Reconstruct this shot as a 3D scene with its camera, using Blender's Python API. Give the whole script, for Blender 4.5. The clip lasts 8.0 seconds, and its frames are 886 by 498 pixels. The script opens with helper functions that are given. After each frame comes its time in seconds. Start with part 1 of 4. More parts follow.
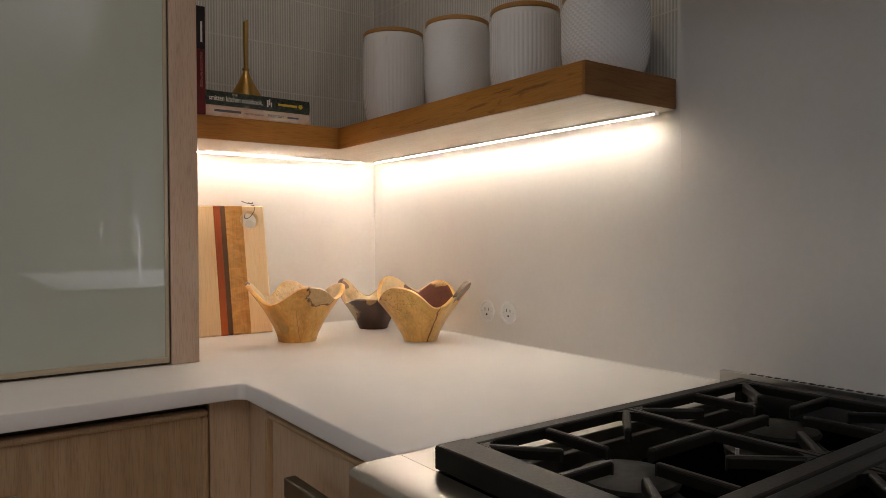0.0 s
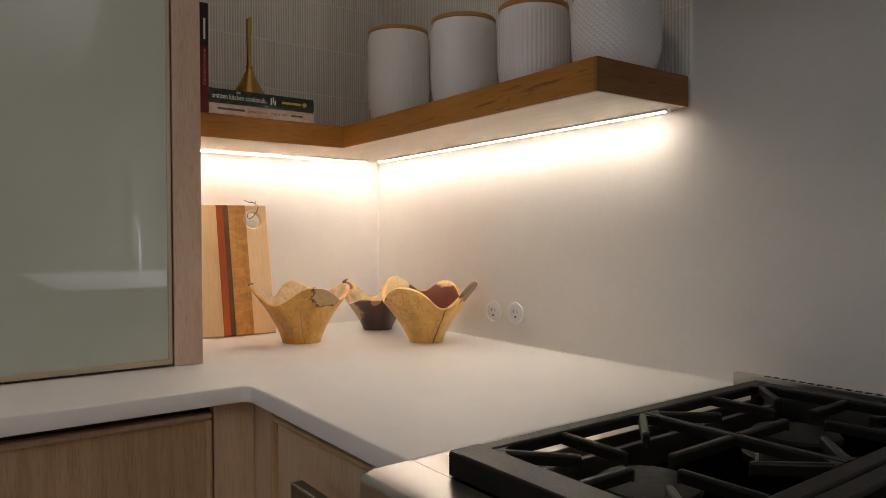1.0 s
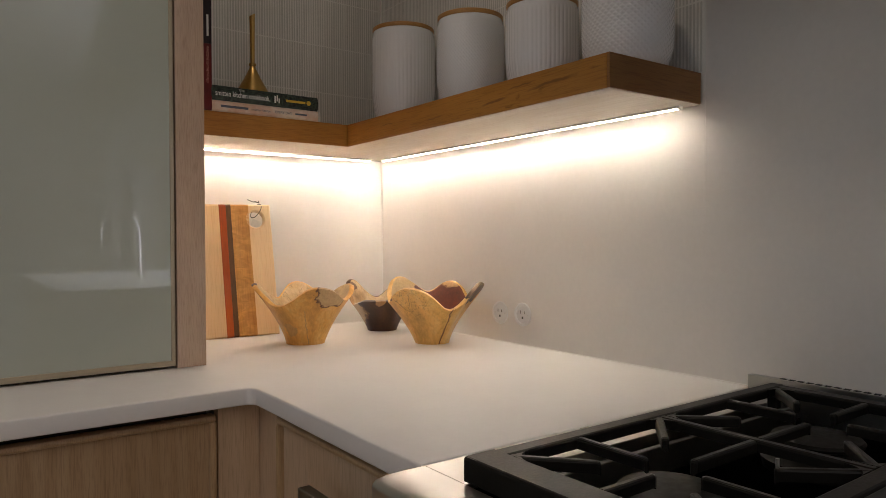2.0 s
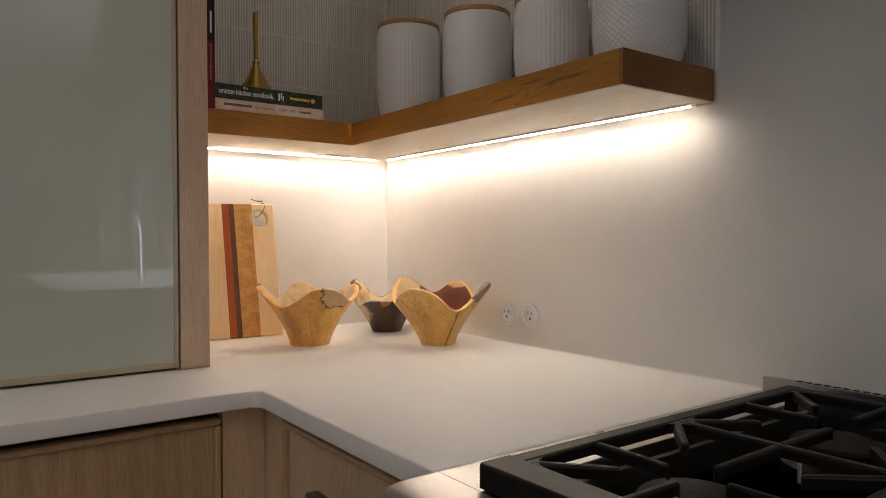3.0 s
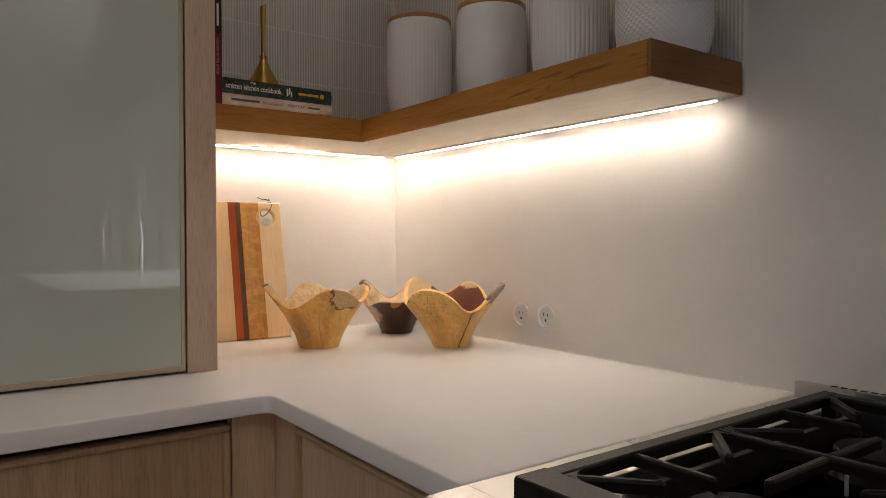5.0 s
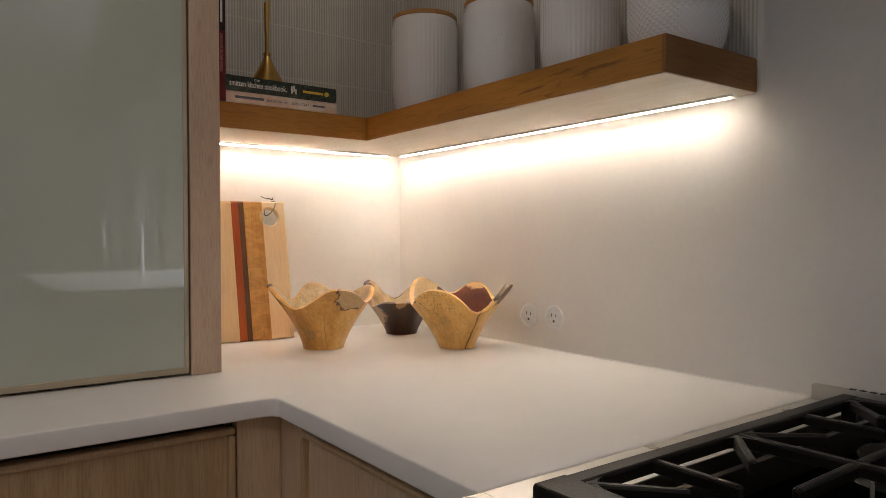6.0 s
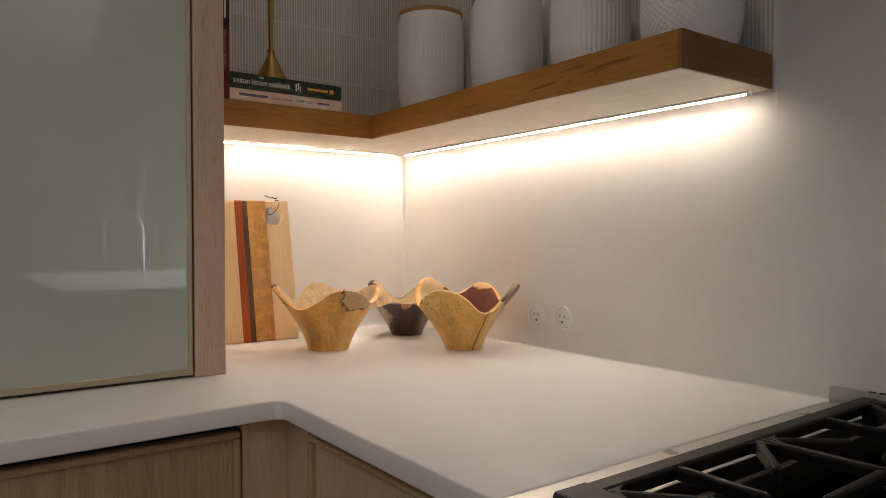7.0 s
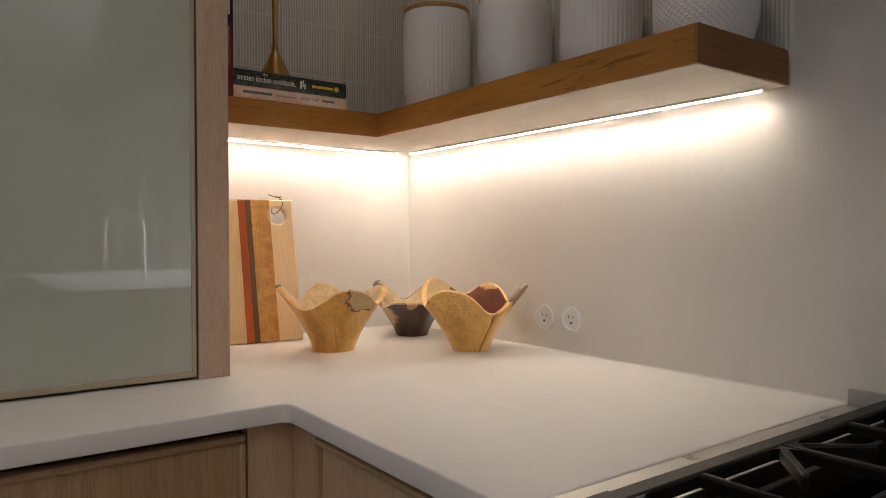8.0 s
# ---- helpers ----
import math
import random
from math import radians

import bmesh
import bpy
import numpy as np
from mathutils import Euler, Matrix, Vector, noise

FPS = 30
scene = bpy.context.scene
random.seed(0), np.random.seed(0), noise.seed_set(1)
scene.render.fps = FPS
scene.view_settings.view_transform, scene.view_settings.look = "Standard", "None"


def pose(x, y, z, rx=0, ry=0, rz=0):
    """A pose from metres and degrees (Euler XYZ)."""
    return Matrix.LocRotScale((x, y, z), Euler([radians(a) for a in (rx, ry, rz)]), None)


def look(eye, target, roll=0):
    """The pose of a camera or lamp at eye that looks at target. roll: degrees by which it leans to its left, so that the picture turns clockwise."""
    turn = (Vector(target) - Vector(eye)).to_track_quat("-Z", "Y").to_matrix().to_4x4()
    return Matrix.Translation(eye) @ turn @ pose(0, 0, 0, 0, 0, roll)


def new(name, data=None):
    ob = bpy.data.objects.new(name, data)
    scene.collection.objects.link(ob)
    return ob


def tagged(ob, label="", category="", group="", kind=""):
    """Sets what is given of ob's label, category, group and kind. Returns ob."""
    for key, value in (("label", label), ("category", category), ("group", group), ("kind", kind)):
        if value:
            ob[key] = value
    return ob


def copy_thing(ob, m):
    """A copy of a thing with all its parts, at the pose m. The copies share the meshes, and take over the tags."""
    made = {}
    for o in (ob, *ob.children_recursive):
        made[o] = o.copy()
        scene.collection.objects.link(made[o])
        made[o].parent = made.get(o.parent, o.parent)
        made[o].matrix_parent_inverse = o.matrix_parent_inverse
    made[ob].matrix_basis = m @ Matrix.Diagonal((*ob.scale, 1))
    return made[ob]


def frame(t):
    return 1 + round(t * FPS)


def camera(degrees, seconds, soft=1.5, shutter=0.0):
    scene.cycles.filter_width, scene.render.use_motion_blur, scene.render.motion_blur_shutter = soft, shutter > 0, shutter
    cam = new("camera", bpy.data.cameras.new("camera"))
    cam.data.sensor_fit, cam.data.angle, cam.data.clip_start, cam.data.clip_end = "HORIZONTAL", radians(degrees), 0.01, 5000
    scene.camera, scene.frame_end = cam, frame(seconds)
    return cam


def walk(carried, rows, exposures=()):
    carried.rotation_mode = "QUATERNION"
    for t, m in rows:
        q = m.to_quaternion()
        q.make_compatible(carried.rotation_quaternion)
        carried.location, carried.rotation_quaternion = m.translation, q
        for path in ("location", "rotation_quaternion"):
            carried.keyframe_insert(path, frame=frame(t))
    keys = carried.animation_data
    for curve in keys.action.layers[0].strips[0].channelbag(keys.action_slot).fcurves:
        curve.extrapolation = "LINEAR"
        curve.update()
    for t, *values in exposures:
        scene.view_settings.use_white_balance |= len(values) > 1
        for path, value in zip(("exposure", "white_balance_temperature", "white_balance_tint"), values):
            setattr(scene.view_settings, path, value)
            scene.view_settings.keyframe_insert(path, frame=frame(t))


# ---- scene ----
cam = camera(65.6, 8.0, soft=0.8)
PATH = [
    (0, (-1.0561, -1.7912, 1.1577), (0.1253, -0.1782, 1.1248), -0.24),
    (0.5, (-1.0559, -1.7784, 1.1572), (0.1260, -0.1656, 1.1247), -0.24),
    (1, (-1.0556, -1.7656, 1.1567), (0.1267, -0.1530, 1.1246), -0.23),
    (1.5, (-1.0554, -1.7528, 1.1562), (0.1274, -0.1404, 1.1244), -0.22),
    (3, (-1.0543, -1.7144, 1.1548), (0.1293, -0.1024, 1.1238), -0.20),
    (3.5, (-1.0539, -1.7017, 1.1543), (0.1299, -0.0898, 1.1235), -0.19),
    (4, (-1.0534, -1.6889, 1.1539), (0.1305, -0.0771, 1.1233), -0.19),
    (4.5, (-1.0529, -1.6762, 1.1535), (0.1311, -0.0644, 1.1229), -0.18),
    (6, (-1.0511, -1.6380, 1.1524), (0.1326, -0.0263, 1.1219), -0.16),
    (6.5, (-1.0505, -1.6253, 1.1521), (0.1331, -0.0136, 1.1215), -0.15),
    (7, (-1.0498, -1.6126, 1.1517), (0.1336, -0.0008, 1.1210), -0.14),
    (7.5, (-1.0490, -1.5999, 1.1514), (0.1340, 0.0119, 1.1206), -0.14),
    (8, (-1.0482, -1.5872, 1.1511), (0.1344, 0.0247, 1.1201), -0.13),
]
walk(cam, [(t, look(eye, target, roll)) for t, eye, target, roll in PATH])

# ---- world, sun, lights ----
world = bpy.data.worlds.new("world")
scene.world = world
world.use_nodes = True
wn = world.node_tree.nodes
sky = wn.new("ShaderNodeTexSky")
sky.sky_type, sky.sun_disc = "NISHITA", False
sky.sun_elevation, sky.sun_rotation = radians(25), radians(120)
wn["Background"].inputs["Strength"].default_value = 0.08
world.node_tree.links.new(sky.outputs["Color"], wn["Background"].inputs["Color"])

COOL = (0.80, 0.85, 1.0)
WARM = (1.0, 0.875, 0.75)


def area_lamp(name, m, sx, sy, watts, colour, label):
    data = bpy.data.lights.new(name, "AREA")
    data.shape, data.size, data.size_y, data.energy, data.color = "RECTANGLE", sx, sy, watts, colour
    ob = new(name, data)
    ob.matrix_world = m
    return tagged(ob, label, "light", kind="structure")


# Daylight that enters through the window opening beyond the range wall, and the one behind.
area_lamp("window_daylight", pose(1.80, -4.0, 1.55, 0, 68, 0), 1.3, 2.4, 320, COOL, "daylight in the side window opening")
area_lamp("window_daylight", pose(-4.36, -1.30, 2.05, 0, -80, 0), 0.72, 1.60, 2.3, (0.72, 0.86, 1.0), "daylight in the west window opening")


# Recessed warm ceiling lamps of the kitchen.
DOWNLIGHTS = [(-0.66, -1.00, 2.0), (-2.20, -1.10, 2.6), (-2.60, -2.50, 3.4), (-1.30, -3.30, 7.5)]
for dx, dy, watts in DOWNLIGHTS:
    lamp = bpy.data.lights.new("downlight_lamp", "AREA")
    lamp.shape, lamp.size, lamp.energy, lamp.color = "DISK", 0.15, watts, (1.0, 0.83, 0.67)
    spot_ob = new("downlight_lamp", lamp)
    spot_ob.location = (dx, dy, 2.735)
    tagged(spot_ob, "warm lamp in a recessed ceiling fitting", "light", kind="structure")


# ---- materials ----
def mat(name):
    m = bpy.data.materials.new(name)
    m.use_nodes = True
    nt = m.node_tree
    return m, nt, nt.nodes["Principled BSDF"]


def nd(nt, kind, **inputs):
    n = nt.nodes.new(kind)
    for k, v in inputs.items():
        n.inputs[k.replace("_", " ")].default_value = v
    return n


def coords(nt, scale=(1, 1, 1), rot=(0, 0, 0), space="Object"):
    tc = nt.nodes.new("ShaderNodeTexCoord")
    mp = nt.nodes.new("ShaderNodeMapping")
    mp.inputs["Scale"].default_value = scale
    mp.inputs["Rotation"].default_value = rot
    nt.links.new(tc.outputs[space], mp.inputs["Vector"])
    return mp.outputs["Vector"]


def ramp(nt, fac, stops):
    r = nt.nodes.new("ShaderNodeValToRGB")
    e = r.color_ramp.elements
    while len(e) < len(stops):
        e.new(0.5)
    for el, (p, c) in zip(e, stops):
        el.position, el.color = p, (*c, 1)
    nt.links.new(fac, r.inputs["Fac"])
    return r.outputs["Color"]


def mix(nt, fac, a, b, blend="MIX"):
    n = nt.nodes.new("ShaderNodeMix")
    n.data_type, n.blend_type = "RGBA", blend
    for sock, v in ((n.inputs[0], fac), (n.inputs[6], a), (n.inputs[7], b)):
        if isinstance(v, (int, float)):
            sock.default_value = v
        elif isinstance(v, tuple):
            sock.default_value = (*v, 1)
        else:
            nt.links.new(v, sock)
    return n.outputs[2]


def noise_tex(nt, vec, scale, detail=4.0, rough=0.55, distort=0.0):
    n = nd(nt, "ShaderNodeTexNoise", Scale=scale, Detail=detail, Roughness=rough, Distortion=distort)
    nt.links.new(vec, n.inputs["Vector"])
    return n.outputs["Fac"]


def bump(nt, bsdf, height, strength=0.2, distance=0.001):
    b = nd(nt, "ShaderNodeBump", Strength=strength, Distance=distance)
    nt.links.new(height, b.inputs["Height"])
    nt.links.new(b.outputs["Normal"], bsdf.inputs["Normal"])


def plain(name, colour, rough=0.5, metal=0.0, vary=0.08, scale=60.0, relief=0.05, coat=0.0, gloss=0.5):
    """A nearly even surface with mottling at two scales."""
    m, nt, b = mat(name)
    v = coords(nt)
    big, small = noise_tex(nt, v, scale * 0.12, 3), noise_tex(nt, v, scale, 5)
    dark, light = tuple(c * (1 - vary) for c in colour), tuple(min(1, c * (1 + vary)) for c in colour)
    c = mix(nt, 0.5, ramp(nt, big, [(0.3, dark), (0.7, light)]), ramp(nt, small, [(0.3, dark), (0.7, light)]))
    nt.links.new(c, b.inputs["Base Color"])
    r = ramp(nt, small, [(0.2, (rough * 0.85,) * 3), (0.8, (min(1, rough * 1.15),) * 3)])
    nt.links.new(r, b.inputs["Roughness"])
    b.inputs["Metallic"].default_value = metal
    b.inputs["Coat Weight"].default_value = coat
    b.inputs["Specular IOR Level"].default_value = gloss
    if relief:
        bump(nt, b, small, relief, 0.0006)
    return m


def near(nt, centre, radius, ragged=0.5, scale=40.0, edge=0.12):
    """A mask that is 1 inside a ragged ball round a point of the thing."""
    tc = nt.nodes.new("ShaderNodeTexCoord")
    d = nt.nodes.new("ShaderNodeVectorMath")
    d.operation = "DISTANCE"
    nt.links.new(tc.outputs["Object"], d.inputs[0])
    d.inputs[1].default_value = centre
    n = noise_tex(nt, tc.outputs["Object"], scale, 4, 0.6)
    m1 = nt.nodes.new("ShaderNodeMath")
    m1.operation = "MULTIPLY_ADD"
    m1.inputs[1].default_value, m1.inputs[2].default_value = radius * ragged * 2, -radius * ragged
    nt.links.new(n, m1.inputs[0])
    m2 = nt.nodes.new("ShaderNodeMath")
    m2.operation = "ADD"
    nt.links.new(d.outputs["Value"], m2.inputs[0])
    nt.links.new(m1.outputs[0], m2.inputs[1])
    m3 = nt.nodes.new("ShaderNodeMapRange")
    m3.inputs["From Min"].default_value, m3.inputs["From Max"].default_value = radius * (1 - edge), radius
    m3.inputs["To Min"].default_value, m3.inputs["To Max"].default_value = 1.0, 0.0
    nt.links.new(m2.outputs[0], m3.inputs["Value"])
    return m3.outputs["Result"]


def seam(nt, point, normal, width, wander=0.006, scale=50.0):
    """A mask along a wandering thin crack: where a warped plane cuts the surface."""
    tc = nt.nodes.new("ShaderNodeTexCoord")
    d = nt.nodes.new("ShaderNodeVectorMath")
    d.operation = "DOT_PRODUCT"
    nt.links.new(tc.outputs["Object"], d.inputs[0])
    d.inputs[1].default_value = normal
    n = noise_tex(nt, tc.outputs["Object"], scale, 5, 0.6)
    m1 = nt.nodes.new("ShaderNodeMath")
    m1.operation = "MULTIPLY_ADD"
    m1.inputs[1].default_value, m1.inputs[2].default_value = wander * 2, -wander - Vector(point).dot(Vector(normal))
    nt.links.new(n, m1.inputs[0])
    m2 = nt.nodes.new("ShaderNodeMath")
    m2.operation = "ADD"
    nt.links.new(d.outputs["Value"], m2.inputs[0])
    nt.links.new(m1.outputs[0], m2.inputs[1])
    m3 = nt.nodes.new("ShaderNodeMath")
    m3.operation = "ABSOLUTE"
    nt.links.new(m2.outputs[0], m3.inputs[0])
    m4 = nt.nodes.new("ShaderNodeMapRange")
    m4.inputs["From Min"].default_value, m4.inputs["From Max"].default_value = width * 0.4, width
    m4.inputs["To Min"].default_value, m4.inputs["To Max"].default_value = 1.0, 0.0
    nt.links.new(m3.outputs[0], m4.inputs["Value"])
    return m4.outputs["Result"]


def both(nt, a, b):
    m = nt.nodes.new("ShaderNodeMath")
    m.operation = "MULTIPLY"
    nt.links.new(a, m.inputs[0])
    nt.links.new(b, m.inputs[1])
    return m.outputs[0]


def wood(name, dark, mid, light, along="z", grain=1.0, rough=0.5, relief=0.25, figure=0.5, streaks=False, coat=0.0, pores=0.32, cracks=(), flame=False):
    """Sawn wood: long fibres along one axis, broad figure across, pores."""
    m, nt, b = mat(name)
    info = nt.nodes.new("ShaderNodeObjectInfo")
    shift = nt.nodes.new("ShaderNodeVectorMath")
    shift.operation = "SCALE"
    shift.inputs["Scale"].default_value = 7.0
    comb = nt.nodes.new("ShaderNodeCombineXYZ")
    for k in range(3):
        nt.links.new(info.outputs["Random"], comb.inputs[k])
    nt.links.new(comb.outputs[0], shift.inputs[0])
    stretch = {"x": (0.045, 1, 1), "y": (1, 0.045, 1), "z": (1, 1, 0.045)}[along]
    stretch2 = {"x": (0.16, 1, 1), "y": (1, 0.16, 1), "z": (1, 1, 0.16)}[along]
    add = nt.nodes.new("ShaderNodeVectorMath")
    nt.links.new(coords(nt, stretch), add.inputs[0])
    nt.links.new(shift.outputs[0], add.inputs[1])
    add2 = nt.nodes.new("ShaderNodeVectorMath")
    nt.links.new(coords(nt, stretch2), add2.inputs[0])
    nt.links.new(shift.outputs[0], add2.inputs[1])
    fine = noise_tex(nt, add.outputs[0], 640 * grain, 4, 0.6)
    broad = noise_tex(nt, add2.outputs[0], 14 * grain, 3, 0.5, 1.2)
    rings = nd(nt, "ShaderNodeTexWave", Scale=9.0 * grain, Distortion=6.0, Detail=3.0)
    rings.inputs["Detail Scale"].default_value = 1.2
    nt.links.new(add2.outputs[0], rings.inputs["Vector"])
    c1 = ramp(nt, broad, [(0.25, dark), (0.5, mid), (0.75, light)])
    c2 = ramp(nt, rings.outputs["Fac"], [(0.1, mid), (0.8, light)])
    c = mix(nt, figure * 0.5, c1, c2)
    c3 = ramp(nt, fine, [(0.33, tuple(x * 0.72 for x in dark)), (0.52, (1, 1, 1))])
    c = mix(nt, pores, c, c3, "MULTIPLY")
    if flame:
        waves = noise_tex(nt, coords(nt, (1.0, 1.0, 2.2), (0.0, 0.5, 0.0)), 28, 3, 0.5, 1.5)
        c = mix(nt, 0.8, c, ramp(nt, waves, [(0.38, (0.74, 0.70, 0.62)), (0.62, (1, 1, 1))]), "MULTIPLY")
    if streaks:
        st = noise_tex(nt, add2.outputs[0], 26, 4, 0.6, 2.0)
        c = mix(nt, 0.75, c, ramp(nt, st, [(0.62, (1, 1, 1)), (0.70, (0.42, 0.34, 0.26))]), "MULTIPLY")
    c = mix(nt, 1.0, c, ramp(nt, info.outputs["Random"], [(0.0, (0.90, 0.89, 0.88)), (1.0, (1.0, 1.0, 1.0))]), "MULTIPLY")
    for point, normal, width, wander, radius, colour in cracks:
        c = mix(nt, both(nt, seam(nt, point, normal, width, wander, 30.0), near(nt, point, radius, 0.4, 25.0, 0.5)), c, colour)
    nt.links.new(c, b.inputs["Base Color"])
    b.inputs["Roughness"].default_value = rough
    b.inputs["Coat Weight"].default_value = coat
    bump(nt, b, fine, relief, 0.0005)
    return m


def spot(alpha, r, z):
    """A point of a bowl: alpha as in petal_bowl, radius and height."""
    a = radians(alpha - 36.0)
    return (r * math.cos(a), r * math.sin(a), z)


def spalted(name, base, pale, dark, marks=(), cracks=(), veins=0.55, lines=1.0, rough=0.4, squiggle=None):
    """Turned spalted wood: warm ground with soft figure, grain, ragged blots with dark rims, thin cracks and zone lines."""
    m, nt, b = mat(name)
    v = coords(nt, (1, 1, 0.6))
    broad = noise_tex(nt, v, 16, 5, 0.6, 0.5)
    fine = noise_tex(nt, coords(nt, (1, 1, 0.16)), 190, 4, 0.6)
    c = ramp(nt, broad, [(0.28, tuple(x * 0.62 for x in base)), (0.5, base), (0.68, pale)])
    if lines:
        zone = noise_tex(nt, v, 17, 6, 0.62, 1.0)
        line = ramp(nt, zone, [(0.0, (0, 0, 0)), (veins - 0.010, (0, 0, 0)), (veins, (1, 1, 1)), (veins + 0.010, (0, 0, 0))])
        gate = ramp(nt, noise_tex(nt, v, 9, 2), [(0.50, (0, 0, 0)), (0.60, (lines,) * 3)])
        c = mix(nt, mix(nt, 1.0, line, gate, "MULTIPLY"), c, dark)
    if squiggle:
        centre, radius, scale = squiggle
        thread = ramp(nt, noise_tex(nt, v, scale, 4, 0.6, 1.6), [(0.0, (0, 0, 0)), (0.487, (0, 0, 0)), (0.50, (0.85, 0.85, 0.85)), (0.513, (0, 0, 0))])
        c = mix(nt, both(nt, thread, near(nt, centre, radius, 0.4, 38.0, 0.25)), c, dark)
    for centre, radius, colour, rim in marks:
        if rim:
            c = mix(nt, near(nt, centre, radius * 1.09, 0.55, 38.0, 0.05), c, rim)
        c = mix(nt, near(nt, centre, radius, 0.55, 38.0, 0.10), c, colour)
    for point, normal, width, centre, radius, colour in cracks:
        c = mix(nt, both(nt, seam(nt, point, normal, width), near(nt, centre, radius, 0.3)), c, colour)
    c = mix(nt, 0.25, c, ramp(nt, fine, [(0.35, (0.40, 0.28, 0.16)), (0.6, (1, 1, 1))]), "MULTIPLY")
    nt.links.new(c, b.inputs["Base Color"])
    b.inputs["Roughness"].default_value = rough
    b.inputs["Coat Weight"].default_value = 0.18
    b.inputs["Coat Roughness"].default_value = 0.2
    bump(nt, b, fine, 0.12, 0.0005)
    return m


SLAB = plain("slab_quartz", (0.84, 0.80, 0.75), 0.42, vary=0.03, scale=90, relief=0.02)
TOP = plain("worktop_quartz", (0.83, 0.80, 0.765), 0.45, vary=0.025, scale=110, relief=0.02)
CAULK = plain("caulk_white", (0.88, 0.86, 0.82), 0.4, vary=0.01)
TILE = plain("tile_glaze", (0.58, 0.57, 0.525), 0.3, vary=0.06, scale=30, relief=0.03)
GROUT = plain("tile_grout", (0.80, 0.79, 0.74), 0.8, vary=0.05, scale=200)
OAK = wood("oak_pale", (0.40, 0.255, 0.125), (0.505, 0.337, 0.178), (0.59, 0.41, 0.238), "z", 1.0, 0.5, figure=0.9, pores=0.36)
OAK_PINK = wood("oak_stile", (0.47, 0.335, 0.24), (0.56, 0.41, 0.30), (0.62, 0.47, 0.36), "z", 1.2, 0.5, figure=0.4)
BEAD = wood("oak_bead", (0.44, 0.29, 0.15), (0.54, 0.37, 0.20), (0.62, 0.44, 0.26), "z", 1.0, 0.45)
SHELF_Y = wood("shelf_oak", (0.30, 0.115, 0.016), (0.43, 0.185, 0.027), (0.53, 0.25, 0.046), "y", 0.8, 0.52, figure=0.8, streaks=True,
               cracks=[((-0.239, -0.930, 1.411), (0, 0.07, 1), 0.0034, 0.006, 0.060, (0.24, 0.100, 0.022)), ((-0.239, -0.787, 1.4035), (0, 0.07, 1), 0.0026, 0.005, 0.040, (0.25, 0.105, 0.024)),
                       ((-0.239, -0.860, 1.420), (0, 0.05, 1), 0.0015, 0.006, 0.040, (0.24, 0.100, 0.022)), ((-0.239, -0.420, 1.412), (0, 0.03, 1), 0.0013, 0.006, 0.030, (0.26, 0.11, 0.025)), ((-0.239, -0.600, 1.400), (0, 0.05, 1), 0.0012, 0.006, 0.030, (0.26, 0.11, 0.025))])
SHELF_X = wood("shelf_oak_short", (0.30, 0.115, 0.016), (0.43, 0.185, 0.027), (0.53, 0.25, 0.046), "x", 0.8, 0.52, figure=0.8)
SHELF_END_M = wood("shelf_oak_end", (0.22, 0.090, 0.019), (0.32, 0.140, 0.033), (0.40, 0.19, 0.05), "x", 0.9, 0.45, figure=0.6)
# Same oak shelf, its underside paled to carry light bounced from the strips.
SHELF_UNDER_LIT = wood("shelf_underside_lit", (0.80, 0.70, 0.56), (0.86, 0.78, 0.65), (0.89, 0.82, 0.71), "y", 0.7, 0.5, figure=0.5)
MAPLE = wood("maple", (0.80, 0.54, 0.29), (0.88, 0.645, 0.375), (0.91, 0.71, 0.45), "z", 0.6, 0.36, figure=0.6, pores=0.2)
CHERRY = wood("cherry", (0.54, 0.24, 0.055), (0.69, 0.345, 0.09), (0.79, 0.45, 0.16), "z", 0.6, 0.36, figure=0.9, pores=0.26, flame=True)
PADAUK = wood("padauk", (0.27, 0.036, 0.005), (0.43, 0.080, 0.009), (0.54, 0.13, 0.017), "z", 1.0, 0.4, pores=0.2)
WALNUT = wood("walnut", (0.085, 0.040, 0.016), (0.14, 0.068, 0.028), (0.20, 0.10, 0.045), "z", 1.2, 0.45)
LIDWOOD = wood("acacia_lid", (0.42, 0.19, 0.045), (0.54, 0.27, 0.075), (0.62, 0.35, 0.11), "x", 0.8, 0.4, figure=0.8)
DARKLINE = (0.07, 0.035, 0.018)
RIGHTWARD = (math.cos(radians(-36)), math.sin(radians(-36)), 0.0)
BOWL_A = spalted("spalted_maple", (0.76, 0.39, 0.085), (0.85, 0.55, 0.18), DARKLINE,
                 [(spot(316, 0.112, 0.118), 0.041, (0.60, 0.41, 0.20), (0.16, 0.075, 0.03)), (spot(252, 0.07, 0.030), 0.022, (0.52, 0.31, 0.10), None), (spot(199, 0.100, 0.104), 0.024, (0.36, 0.17, 0.06), None), (spot(189, 0.122, 0.138), 0.021, (0.12, 0.055, 0.03), None)],
                 [(spot(283, 0.06, 0.03), RIGHTWARD, 0.0011, spot(283, 0.068, 0.040), 0.046, (0.46, 0.28, 0.12))], lines=0.0)
